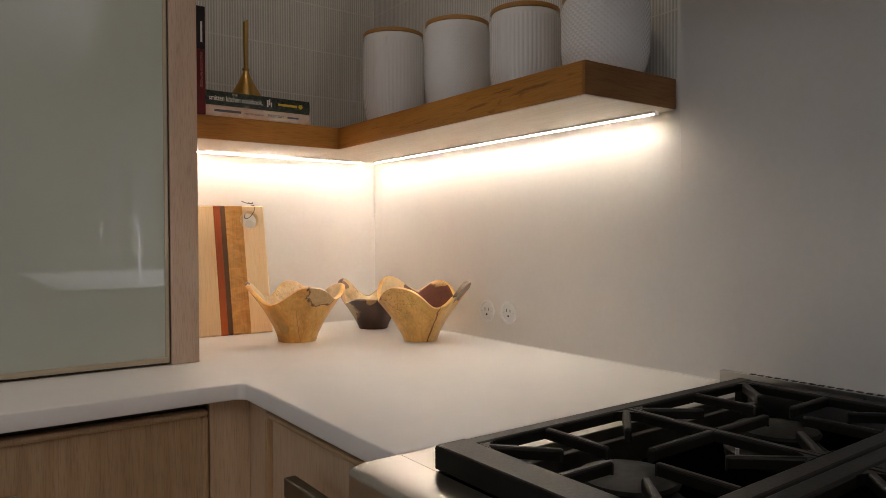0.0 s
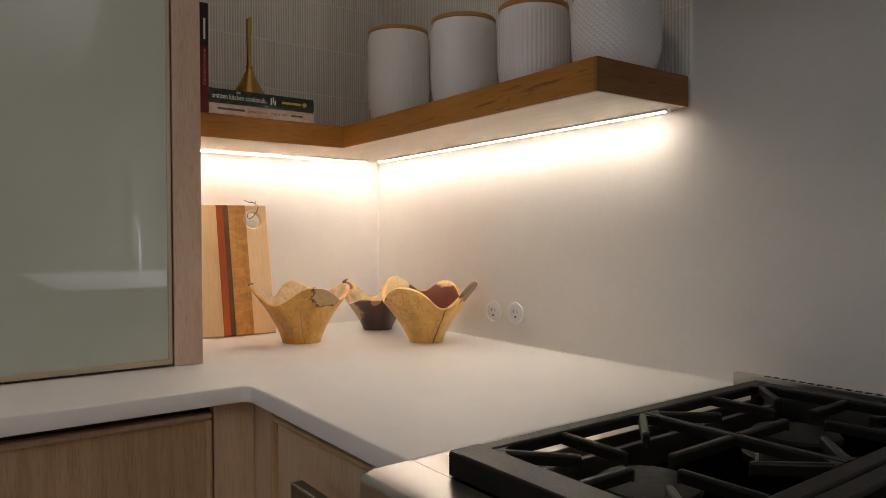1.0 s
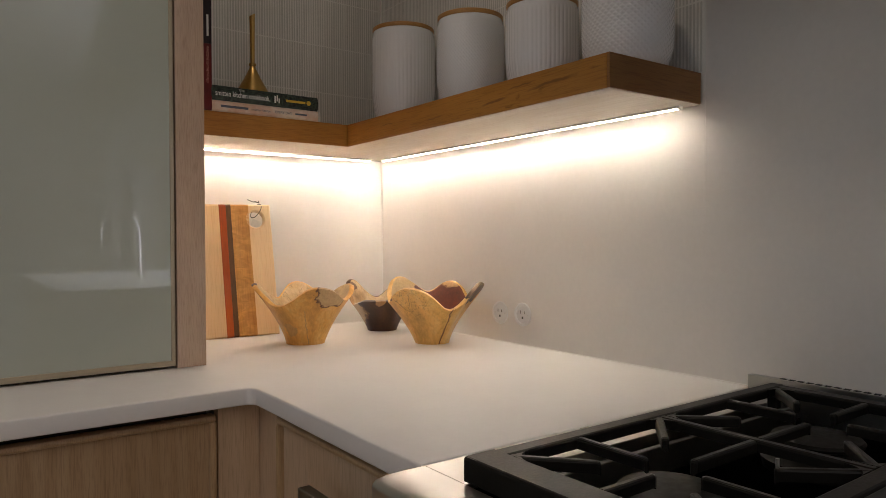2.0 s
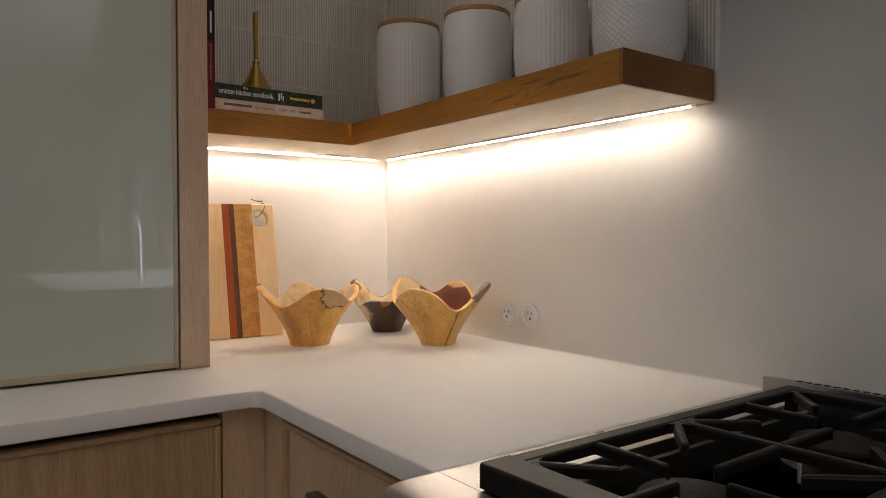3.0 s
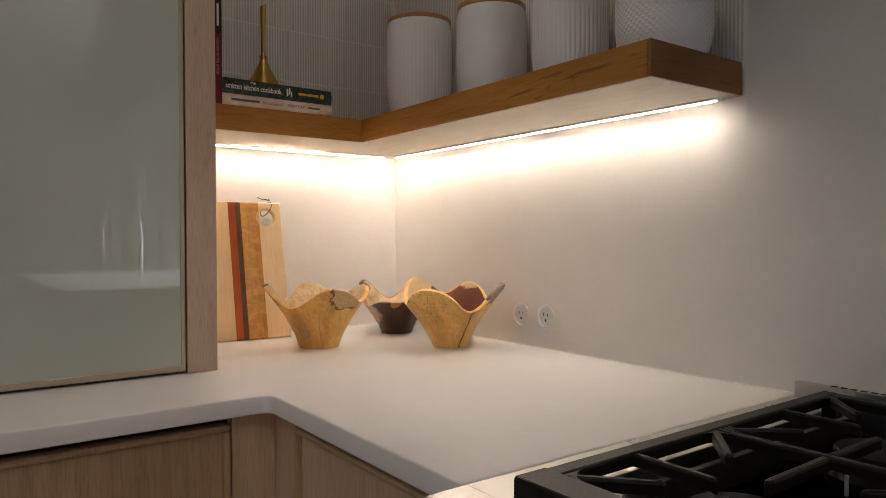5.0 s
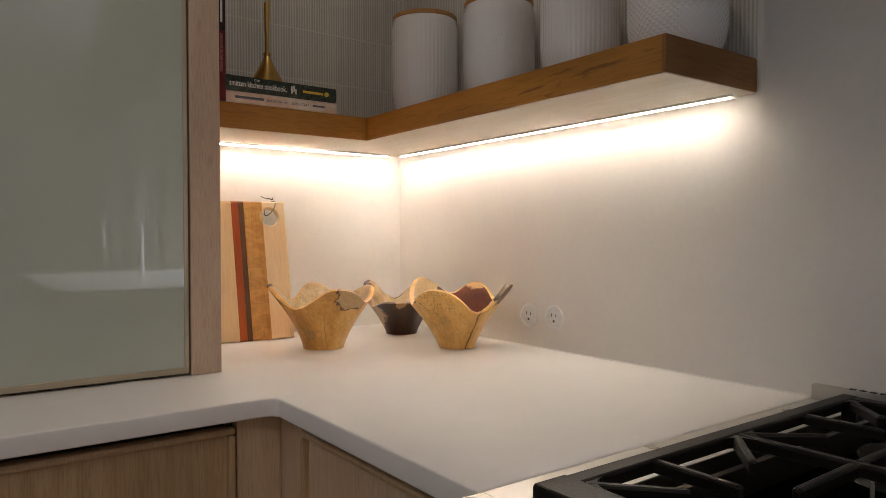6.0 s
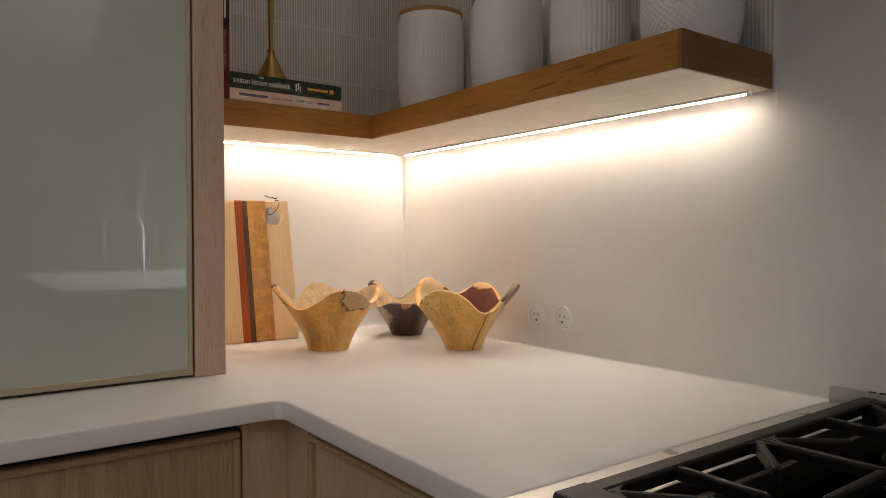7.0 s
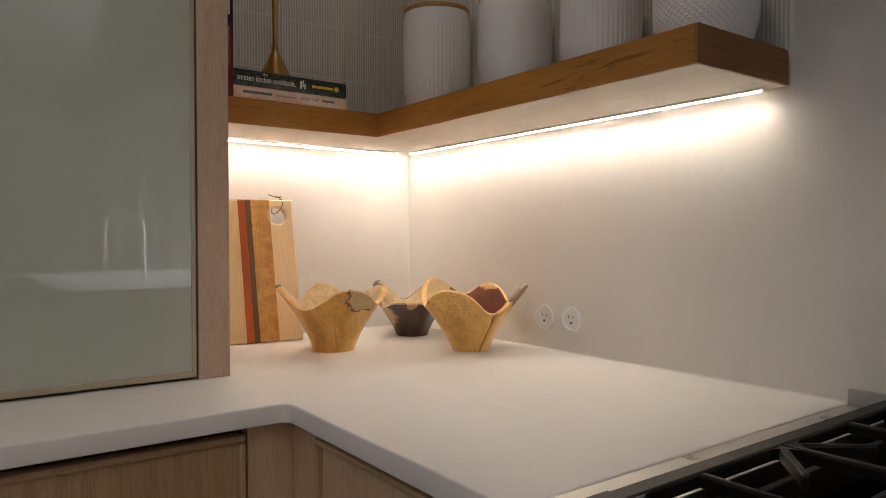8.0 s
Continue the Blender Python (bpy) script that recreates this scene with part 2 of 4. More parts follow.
BOWL_B = spalted("spalted_ambrosia", (0.85, 0.48, 0.125), (0.91, 0.62, 0.22), (0.20, 0.095, 0.035),
                 [(spot(340, 0.116, 0.122), 0.040, (0.19, 0.12, 0.065), (0.06, 0.032, 0.018)), (spot(345, 0.105, 0.095), 0.014, (0.16, 0.10, 0.06), None), (spot(205, 0.112, 0.108), 0.013, (0.22, 0.12, 0.05), None)],
                 [(spot(300, 0.06, 0.04), (0.93 * RIGHTWARD[0], 0.93 * RIGHTWARD[1], -0.36), 0.0021, spot(298, 0.062, 0.045), 0.055, (0.24, 0.10, 0.03)),
                  (spot(240, 0.1, 0.09), RIGHTWARD, 0.0007, spot(238, 0.10, 0.095), 0.026, (0.34, 0.18, 0.06)), (spot(228, 0.1, 0.09), (0.6 * RIGHTWARD[0], 0.6 * RIGHTWARD[1], 0.8), 0.0007, spot(230, 0.10, 0.09), 0.030, (0.34, 0.18, 0.06))], lines=0.0, squiggle=(spot(238, 0.105, 0.100), 0.055, 34))
BOWL_C = spalted("dark_walnut_turning", (0.055, 0.019, 0.008), (0.095, 0.036, 0.014), (0.03, 0.012, 0.006),
                 [(spot(196, 0.075, 0.06), 0.050, (0.42, 0.25, 0.11), (0.16, 0.08, 0.035)), (spot(272, 0.085, 0.085), 0.016, (0.36, 0.20, 0.08), None)], lines=0.0, rough=0.28)
PALEWOOD = spalted("pale_spalted_inside", (0.62, 0.42, 0.20), (0.74, 0.56, 0.32), (0.16, 0.09, 0.045), lines=0.5, rough=0.5)
SPALTWOOD = spalted("veined_spalted_inside", (0.56, 0.38, 0.19), (0.68, 0.52, 0.30), (0.09, 0.045, 0.025), [(spot(120, 0.09, 0.10), 0.018, (0.16, 0.08, 0.05), None), (spot(165, 0.085, 0.11), 0.014, (0.20, 0.11, 0.06), None)], veins=0.52, lines=1.0, rough=0.5)
REDWOOD = spalted("red_heartwood", (0.15, 0.034, 0.014), (0.22, 0.058, 0.022), (0.10, 0.03, 0.015),
                  [(spot(62, 0.120, 0.140), 0.030, (0.60, 0.36, 0.15), (0.25, 0.12, 0.05)), (spot(140, 0.11, 0.12), 0.062, (0.62, 0.42, 0.19), None), (spot(112, 0.10, 0.115), 0.012, (0.12, 0.05, 0.03), None)], lines=0.8, rough=0.3)
CERAMIC = plain("white_glaze", (0.90, 0.90, 0.90), 0.09, vary=0.015, scale=20, relief=0.0, coat=0.3)
BRASS = plain("brushed_brass", (0.62, 0.40, 0.13), 0.3, 1.0, vary=0.12, scale=140, relief=0.05)
STEEL = plain("brushed_steel", (0.52, 0.50, 0.47), 0.30, 1.0, vary=0.05, scale=14, relief=0.0)
CHROME = plain("polished_chrome", (0.8, 0.8, 0.8), 0.08, 1.0, vary=0.02, relief=0.0)
NICKEL = plain("brushed_nickel", (0.84, 0.83, 0.81), 0.55, 1.0, vary=0.04, scale=150)
PEWTER = plain("dark_pewter", (0.22, 0.205, 0.17), 0.42, 1.0, vary=0.15, scale=120)
IRON = plain("cast_iron", (0.010, 0.0088, 0.0072), 0.42, vary=0.25, scale=260, relief=0.18, gloss=0.16)
ENAMEL = plain("black_enamel", (0.0015, 0.0015, 0.0015), 0.6, vary=0.2, scale=60, relief=0.02, gloss=0.0)
CAP = plain("burner_cap_black", (0.009, 0.008, 0.0065), 0.55, vary=0.25, scale=120, relief=0.15, gloss=0.12)
WHITE_METAL = plain("white_metal", (0.66, 0.63, 0.57), 0.5, vary=0.03)
PLASTIC = plain("white_plastic", (0.88, 0.875, 0.86), 0.35, vary=0.01, relief=0.0)
TABGREY = plain("grey_plastic", (0.34, 0.33, 0.32), 0.5)
SLOT_GREY = plain("shallow_slot", (0.10, 0.095, 0.09), 0.7)
SLOT = plain("dark_slot", (0.03, 0.03, 0.03), 0.7)
DOOR_METAL = plain("champagne_metal", (0.46, 0.39, 0.28), 0.38, 0.6, vary=0.05, scale=150)
# Near-black brown that puts the shade of gaps and interiors into the colour.
SHADOW_GAP = plain("shaded_gap_brown", (0.06, 0.045, 0.035), 0.8)
PAINT = plain("wall_paint", (0.36, 0.355, 0.34), 0.75, vary=0.03, scale=40)
TAUPE = plain("taupe_paint", (0.17, 0.16, 0.14), 0.8, vary=0.04, scale=40)
CEIL = plain("ceiling_paint", (0.38, 0.37, 0.355), 0.85, vary=0.02, scale=40)
WHITE_TRIM = plain("white_trim_paint", (0.78, 0.78, 0.76), 0.4, vary=0.02)
FLOOR = wood("oak_floor", (0.24, 0.15, 0.09), (0.32, 0.21, 0.13), (0.38, 0.26, 0.17), "y", 0.6, 0.4)
PAPER = plain("book_paper", (0.72, 0.66, 0.54), 0.8, vary=0.08, scale=400)
STRING = plain("dark_cord", (0.04, 0.035, 0.03), 0.8)
TAG = plain("paper_tag", (0.76, 0.74, 0.70), 0.7)
INK_WHITE = plain("print_white", (0.78, 0.78, 0.74), 0.5, vary=0.02, relief=0.0)
INK_YELLOW = plain("print_yellow", (0.75, 0.50, 0.06), 0.5, vary=0.02, relief=0.0)
INK_ROSE = plain("print_rose", (0.62, 0.30, 0.24), 0.5, vary=0.02, relief=0.0)
INK_BLUE = plain("print_slate", (0.12, 0.13, 0.17), 0.5, vary=0.02, relief=0.0)


def glass_back():
    """Back-painted satin glass of the cabinet doors: pale grey-green under a glossy sheet."""
    m, nt, b = mat("painted_glass")
    v = coords(nt)
    c = ramp(nt, noise_tex(nt, v, 2.5, 3), [(0.3, (0.440, 0.470, 0.405)), (0.7, (0.465, 0.495, 0.428))])
    nt.links.new(c, b.inputs["Base Color"])
    b.inputs["Roughness"].default_value = 0.55
    b.inputs["Specular IOR Level"].default_value = 0.0
    b.inputs["Coat Weight"].default_value = 1.0
    b.inputs["Coat IOR"].default_value = 1.6
    smear = noise_tex(nt, v, 7, 5, 0.65)
    nt.links.new(ramp(nt, smear, [(0.4, (0.006,) * 3), (0.75, (0.028,) * 3)]), b.inputs["Coat Roughness"])
    return m


def cover(name, dark, light, scale):
    """A printed book cover with a mottled picture ground."""
    m, nt, b = mat(name)
    v = coords(nt)
    c = ramp(nt, noise_tex(nt, v, scale, 6, 0.7), [(0.42, dark), (0.62, light)])
    nt.links.new(c, b.inputs["Base Color"])
    b.inputs["Roughness"].default_value = 0.35
    return m


def emitter(name, colour, strength):
    m, nt, b = mat(name)
    b.inputs["Base Color"].default_value = (0.9, 0.88, 0.82, 1)
    b.inputs["Emission Color"].default_value = (*colour, 1)
    b.inputs["Emission Strength"].default_value = strength
    return m


GLASS = glass_back()
COVER_BLACK = cover("cover_black", (0.006, 0.008, 0.008), (0.055, 0.085, 0.06), 130)
COVER_PALE = cover("cover_pale", (0.72, 0.48, 0.36), (0.82, 0.70, 0.60), 26)
COVER_RED = cover("cover_red", (0.105, 0.006, 0.007), (0.15, 0.010, 0.009), 30)
COVER_DARK = cover("cover_dark", (0.012, 0.006, 0.010), (0.03, 0.015, 0.02), 30)
LED = emitter("led_diffuser", WARM, 92.0)


# ---- mesh helpers ----
def mesh_ob(name, bm, material, smooth=None):
    me = bpy.data.meshes.new(name)
    bmesh.ops.recalc_face_normals(bm, faces=bm.faces)
    bm.to_mesh(me)
    bm.free()
    for m in material if isinstance(material, (list, tuple)) else (material,):
        me.materials.append(m)
    if smooth is not None:
        for p in me.polygons:
            p.use_smooth = True
        me.set_sharp_from_angle(angle=radians(smooth))
    return new(name, me)


def part(name, bm, material, parent, label="", smooth=None):
    """Links a bmesh as one mesh object under a thing or a part."""
    ob = mesh_ob(name, bm, material, smooth)
    ob.parent = parent
    return tagged(ob, label)


def thing(name, label, category, at=(0, 0, 0), group="", kind="", rz=0.0):
    ob = new(name)
    ob.empty_display_size = 0.05
    ob.location, ob.rotation_euler = at, (0, 0, radians(rz))
    return tagged(ob, label, category, group, kind)


def box(lo, hi, bevel=0.0, seg=2, bm=None):
    own = bm is None
    bm = bm or bmesh.new()
    r = bmesh.ops.create_cube(bm, size=1.0)
    lo, hi = Vector(lo), Vector(hi)
    for v in r["verts"]:
        v.co = Vector(((lo[k] + hi[k]) / 2 + v.co[k] * (hi[k] - lo[k])) for k in range(3))
    if bevel:
        es = {e for v in r["verts"] for e in v.link_edges}
        bmesh.ops.bevel(bm, geom=list(es), offset=bevel, segments=seg, affect="EDGES", profile=0.5)
    return bm


def prism(points, z0, z1, bm=None):
    """An upright prism over a plan outline."""
    bm = bm or bmesh.new()
    f = bm.faces.new([bm.verts.new((x, y, z0)) for x, y in points])
    r = bmesh.ops.extrude_face_region(bm, geom=[f])
    for g in r["geom"]:
        if isinstance(g, bmesh.types.BMVert):
            g.co.z = z1
    return bm


def lathe(profile, seg=48, bm=None, centre=(0, 0)):
    """Turns (radius, z) rows about a vertical axis; closes both ends."""
    bm = bm or bmesh.new()
    rings = []
    for r, z in profile:
        rings.append([bm.verts.new((centre[0] + r * math.cos(2 * math.pi * k / seg), centre[1] + r * math.sin(2 * math.pi * k / seg), z)) for k in range(seg)])
    for a, b in zip(rings, rings[1:]):
        for k in range(seg):
            bm.faces.new((a[k], a[(k + 1) % seg], b[(k + 1) % seg], b[k]))
    bm.faces.new(rings[0])
    bm.faces.new(rings[-1])
    return bm


def tube(points, radius, seg=10, bm=None):
    """A round rod along a line of points."""
    bm = bm or bmesh.new()
    pts = [Vector(p) for p in points]
    rings, ref = [], None
    for i, p in enumerate(pts):
        d = (pts[min(i + 1, len(pts) - 1)] - pts[max(i - 1, 0)]).normalized()
        ref = (ref - d * ref.dot(d)).normalized() if ref else d.orthogonal().normalized()
        side = d.cross(ref)
        rings.append([bm.verts.new(p + radius * (ref * math.cos(2 * math.pi * k / seg) + side * math.sin(2 * math.pi * k / seg))) for k in range(seg)])
    for a, b in zip(rings, rings[1:]):
        for k in range(seg):
            bm.faces.new((a[k], a[(k + 1) % seg], b[(k + 1) % seg], b[k]))
    bm.faces.new(rings[0])
    bm.faces.new(rings[-1])
    return bm


def writing(body, size, m, material, parent, name="lettering", squeeze=1.0, align="LEFT", bold=0.0):
    """Printed words as a thin mesh on a spine."""
    cu = bpy.data.curves.new(name, "FONT")
    cu.body, cu.size, cu.extrude, cu.align_x, cu.align_y, cu.offset = body, size, 0.0001, align, "CENTER", bold
    tmp = bpy.data.objects.new(name, cu)
    scene.collection.objects.link(tmp)
    me = bpy.data.meshes.new_from_object(tmp.evaluated_get(bpy.context.evaluated_depsgraph_get()))
    bpy.data.objects.remove(tmp)
    me.materials.clear()
    me.materials.append(material)
    me.transform(m @ Matrix.Diagonal((squeeze, 1, 1, 1)))
    ob = new(name, me)
    ob.parent = parent
    return ob


# ---- the plan ----
TOPZ, DEPTH, DEPTH_Y = 0.915, 0.646, 0.660          # worktop height and depth
SHELF_B, SHELF_T = 1.3825, 1.4355     # shelf underside and top
SHELF_D, SHELF_DY, SHELF_END = 0.239, 0.232, -1.053  # shelf depth, end along the range wall
RANGE_Y = -1.145                    # left side of the range
CAB_X, CAB_Y = -0.646, -0.419       # side and face of the tall glass cabinet
FACE = -0.620                       # faces of the base cabinets
CEILING = 2.75


def structure(name, bm, material, label, category, smooth=None):
    return tagged(mesh_ob(name, bm, material, smooth), label, category, kind="structure")


structure("floor", box((-4.4, -7.0, -0.05), (1.9, 0.2, 0.0)), FLOOR, "brown oak plank floor", "floor")
structure("ceiling", box((-4.4, -7.0, CEILING), (1.9, 0.2, CEILING + 0.1)), CEIL, "flat white painted ceiling", "ceiling")
structure("wall_north", box((-4.4, 0.02, 0.0), (0.14, 0.16, CEILING)), PAINT, "painted wall behind the tile and stone slab", "wall")
structure("wall_east", box((0.02, -2.5, 0.0), (0.14, 0.02, CEILING)), PAINT, "painted wall behind the range slab", "wall")


def wall_with_hole(name, axis, at, thick, a0, a1, h0, h1, w0, w1, label):
    """A wall along one axis with a window hole from h0..h1 (along) and w0..w1 (up)."""
    bm = bmesh.new()
    for p, q, z0, z1 in ((a0, h0, 0, CEILING), (h1, a1, 0, CEILING), (h0, h1, 0, w0), (h0, h1, w1, CEILING)):
        if axis == "x":
            box((p, at, z0), (q, at + thick, z1), bm=bm)
        else:
            box((at, p, z0), (at + thick, q, z1), bm=bm)
    return structure(name, bm, PAINT, label, "wall")


structure("wall_south", box((-4.54, -7.14, 0.0), (2.04, -7.0, CEILING)), TAUPE, "plain painted far wall", "wall")
wall_with_hole("wall_west", "y", -4.54, 0.14, -7.0, 0.16, -2.15, -0.45, 1.45, 2.45, "painted wall across the kitchen with a window opening")
wall_with_hole("wall_far_east", "y", 1.9, 0.14, -7.0, 0.16, -5.3, -2.7, 0.85, 2.25, "painted side wall with a wide window opening")
structure("wall_return", box((0.1405, 0.02, 0.0), (1.9, 0.16, CEILING)), PAINT, "plain painted return wall", "wall")

# Stone slab backsplash: back wall, range wall below the shelf, range wall full height behind the cooker.
SLAB_T = 0.02
structure("slab_north", box((CAB_X - 0.02, 0.0, TOPZ - 0.02), (-0.0015, SLAB_T, SHELF_T), 0.0006, 1), SLAB, "cream stone slab backsplash behind the worktop", "backsplash")
structure("slab_east", box((0.0, SHELF_END - 0.006, TOPZ - 0.02), (SLAB_T, 0.0195, SHELF_T), 0.0003, 1), SLAB, "cream stone slab backsplash below the oak shelf", "backsplash")
structure("slab_range", box((-0.0003, -2.48, 0.0), (SLAB_T, SHELF_END - 0.0061, CEILING - 0.002), 0.0003, 1), SLAB, "tall cream stone slab behind the range", "backsplash")
structure("corner_joint", box((-0.0022, -0.0022, TOPZ + 0.002), (0.0, 0.0, SHELF_B)), CAULK, "thin white sealant joint in the corner", "joint")
structure("tile_corner_joint", box((-0.0025, -0.0025, SHELF_T), (0.0012, 0.0012, CEILING - 0.002)), CAULK, "thin white sealant joint between the tiled walls", "joint")


def fillet(name, p, q, inward, label):
    """A small triangular bead of sealant from p to q along the foot of a wall; inward points from the wall."""
    bm = bmesh.new()
    e, n = 0.0013, Vector(inward)
    rows = []
    for pt in (Vector(p), Vector(q)):
        rows.append([bm.verts.new(pt), bm.verts.new(pt + n * e), bm.verts.new(pt + n * e * 0.45 + Vector((0, 0, e * 0.45))), bm.verts.new(pt + Vector((0, 0, e)))])
    for k in range(4):
        bm.faces.new((rows[0][k], rows[0][(k + 1) % 4], rows[1][(k + 1) % 4], rows[1][k]))
    bm.faces.new(rows[0])
    bm.faces.new(rows[1])
    return structure(name, bm, CAULK, label, "joint")


fillet("worktop_joint", (-0.0002, RANGE_Y + 0.004, TOPZ + 0.0002), (-0.0002, -0.003, TOPZ + 0.0002), (-1, 0, 0), "thin pale sealant joint along the range slab")
fillet("worktop_joint_north", (CAB_X + 0.001, -0.0002, TOPZ + 0.0002), (-0.003, -0.0002, TOPZ + 0.0002), (0, -1, 0), "thin pale sealant joint along the back slab")


# ---- worktop ----
def worktop():
    r, n = 0.017, 7
    x, y = -DEPTH, -DEPTH_Y
    corner = [(x - r + r * math.sin(a), y - r + r * math.cos(a)) for a in (math.pi / 2 * k / n for k in range(n + 1))]
    pts = [(-1.74, -0.001), (-1.74, y)] + corner + [(x, RANGE_Y + 0.004), (-0.001, RANGE_Y + 0.004), (-0.001, -0.001)]
    bm = prism(pts, TOPZ - 0.028, TOPZ)
    es = [e for e in bm.edges if abs(e.verts[0].co.z - e.verts[1].co.z) < 1e-5]
    bmesh.ops.bevel(bm, geom=es, offset=0.003, segments=3, affect="EDGES", profile=0.5)
    return tagged(mesh_ob("worktop", bm, TOP, 35), "cream quartz worktop with a rounded inner corner", "worktop")


worktop()


# ---- base cabinets ----
def shaker_door(parent, plane, a0, a1, z0, z1, out, name="door"):
    """An inset slab door with a small bead round its edge. plane: 'x' faces -y at y=out; 'y' faces -x at x=out."""
    def put(a, b, lo, hi, d0, d1, bev, bm=None):
        if plane == "x":
            return box((a, out + d0, lo), (b, out + d1, hi), bev, 2, bm)
        return box((out + d0, a, lo), (out + d1, b, hi), bev, 2, bm)
    body = part(name, put(a0 + 0.010, a1 - 0.010, z0 + 0.010, z1 - 0.010, 0.006, 0.022, 0.0), OAK, parent)
    cuts = [0.0, 1.0] if plane == "x" else [0.0, 0.30, 0.52, 0.78, 1.0]
    for u, v in zip(cuts, cuts[1:]):
        p, q = a0 + 0.0105 + (a1 - a0 - 0.021) * u, a0 + 0.0105 + (a1 - a0 - 0.021) * v
        part("stave", put(p + 0.00015, q - 0.00015, z0 + 0.0105, z1 - 0.0105, 0.003, 0.0058, 0.0003), OAK if plane == "x" else OAK_LIT, body)
    w = 0.0105
    for nm, (p, q, lo, hi) in {"bead_top": (a0, a1, z1 - w, z1), "bead_bottom": (a0, a1, z0, z0 + w), "bead_left": (a0, a0 + w, z0 + w, z1 - w), "bead_right": (a1 - w, a1, z0 + w, z1 - w)}.items():
        part("bead", put(p, q, lo, hi, -0.0075, 0.02, 0.0045), BEAD, body, "honey-toned oak edge bead")
    return body


# Lighter copy of OAK: colour supplies light missing at corner stiles and range-side door.
OAK_LIT = wood("oak_pale_lit", (0.55, 0.39, 0.235), (0.66, 0.48, 0.31), (0.73, 0.555, 0.38), "z", 0.8, 0.5, figure=0.9)


def base_back():
    c = thing("base_cabinet", "pale oak base cabinet with an inset beaded door", "cabinet", (0, 0, 0))
    z1 = TOPZ - 0.028
    part("body", box((-1.735, FACE + 0.03, 0.0), (-0.70, -0.003, z1)), SHADOW_GAP, c, "cabinet body coloured dark as shaded interior")
    part("stile", box((-0.6905, FACE, 0.0), (FACE - 0.0005, FACE + 0.022, z1), 0.0008), OAK_LIT, c)
    part("stile", box((-1.36, FACE, 0.0), (-1.305, FACE + 0.022, z1), 0.0008), OAK_PINK, c)
    part("end_panel", box((-1.737, FACE, 0.0), (-1.361, FACE + 0.0295, z1), 0.0008), OAK, c, "plain oak end panel")
    # Rail coloured dark to stand for shade between worktop and door.
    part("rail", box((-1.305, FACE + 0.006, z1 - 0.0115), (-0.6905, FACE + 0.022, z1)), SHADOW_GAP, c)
    door = shaker_door(c, "x", -1.302, -0.6935, 0.60, 0.8690, FACE + 0.002)
    bm = tube([(-1.21, FACE - 0.028, 0.788), (-0.971, FACE - 0.028, 0.788)], 0.007, 12)
    for x in (-1.18, -1.02):
        tube([(x, FACE + 0.005, 0.788), (x, FACE - 0.028, 0.788)], 0.005, 10, bm)
    part("handle", bm, CHROME, door, "polished bar handle", 40)
    shaker_door(c, "x", -1.302, -0.6935, 0.12, 0.594, FACE + 0.002)


def base_range():
    c = thing("base_cabinet", "pale oak base cabinet with a beaded door beside the range", "cabinet", (0, 0, 0))
    z1 = TOPZ - 0.028
    part("body", box((FACE + 0.03, RANGE_Y + 0.006, 0.0), (-0.003, FACE - 0.005, z1)), SHADOW_GAP, c, "cabinet body coloured dark as shaded interior")
    part("stile", box((FACE, -0.6955, 0.0), (FACE + 0.022, FACE + 0.0215, z1), 0.0008), OAK_LIT, c)
    # Dark rail again: painted shade under the worktop edge.
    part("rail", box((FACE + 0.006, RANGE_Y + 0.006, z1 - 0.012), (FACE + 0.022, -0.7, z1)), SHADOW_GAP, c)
    door = shaker_door(c, "y", RANGE_Y + 0.03, -0.698, 0.12, 0.8710, FACE + 0.002)
    part("stile", box((FACE, RANGE_Y + 0.006, 0.0), (FACE + 0.022, RANGE_Y + 0.028, z1 - 0.013), 0.0008), OAK, c)
    bm = box((FACE - 0.052, -1.13, 0.795), (FACE - 0.033, -0.885, 0.823), 0.003)
    for y in (-1.10, -1.00):
        box((FACE - 0.036, y - 0.006, 0.802), (FACE + 0.006, y + 0.006, 0.814), 0.001, 1, bm)
    part("handle", bm, PEWTER, door, "dark pewter bar handle")


base_back()
base_range()


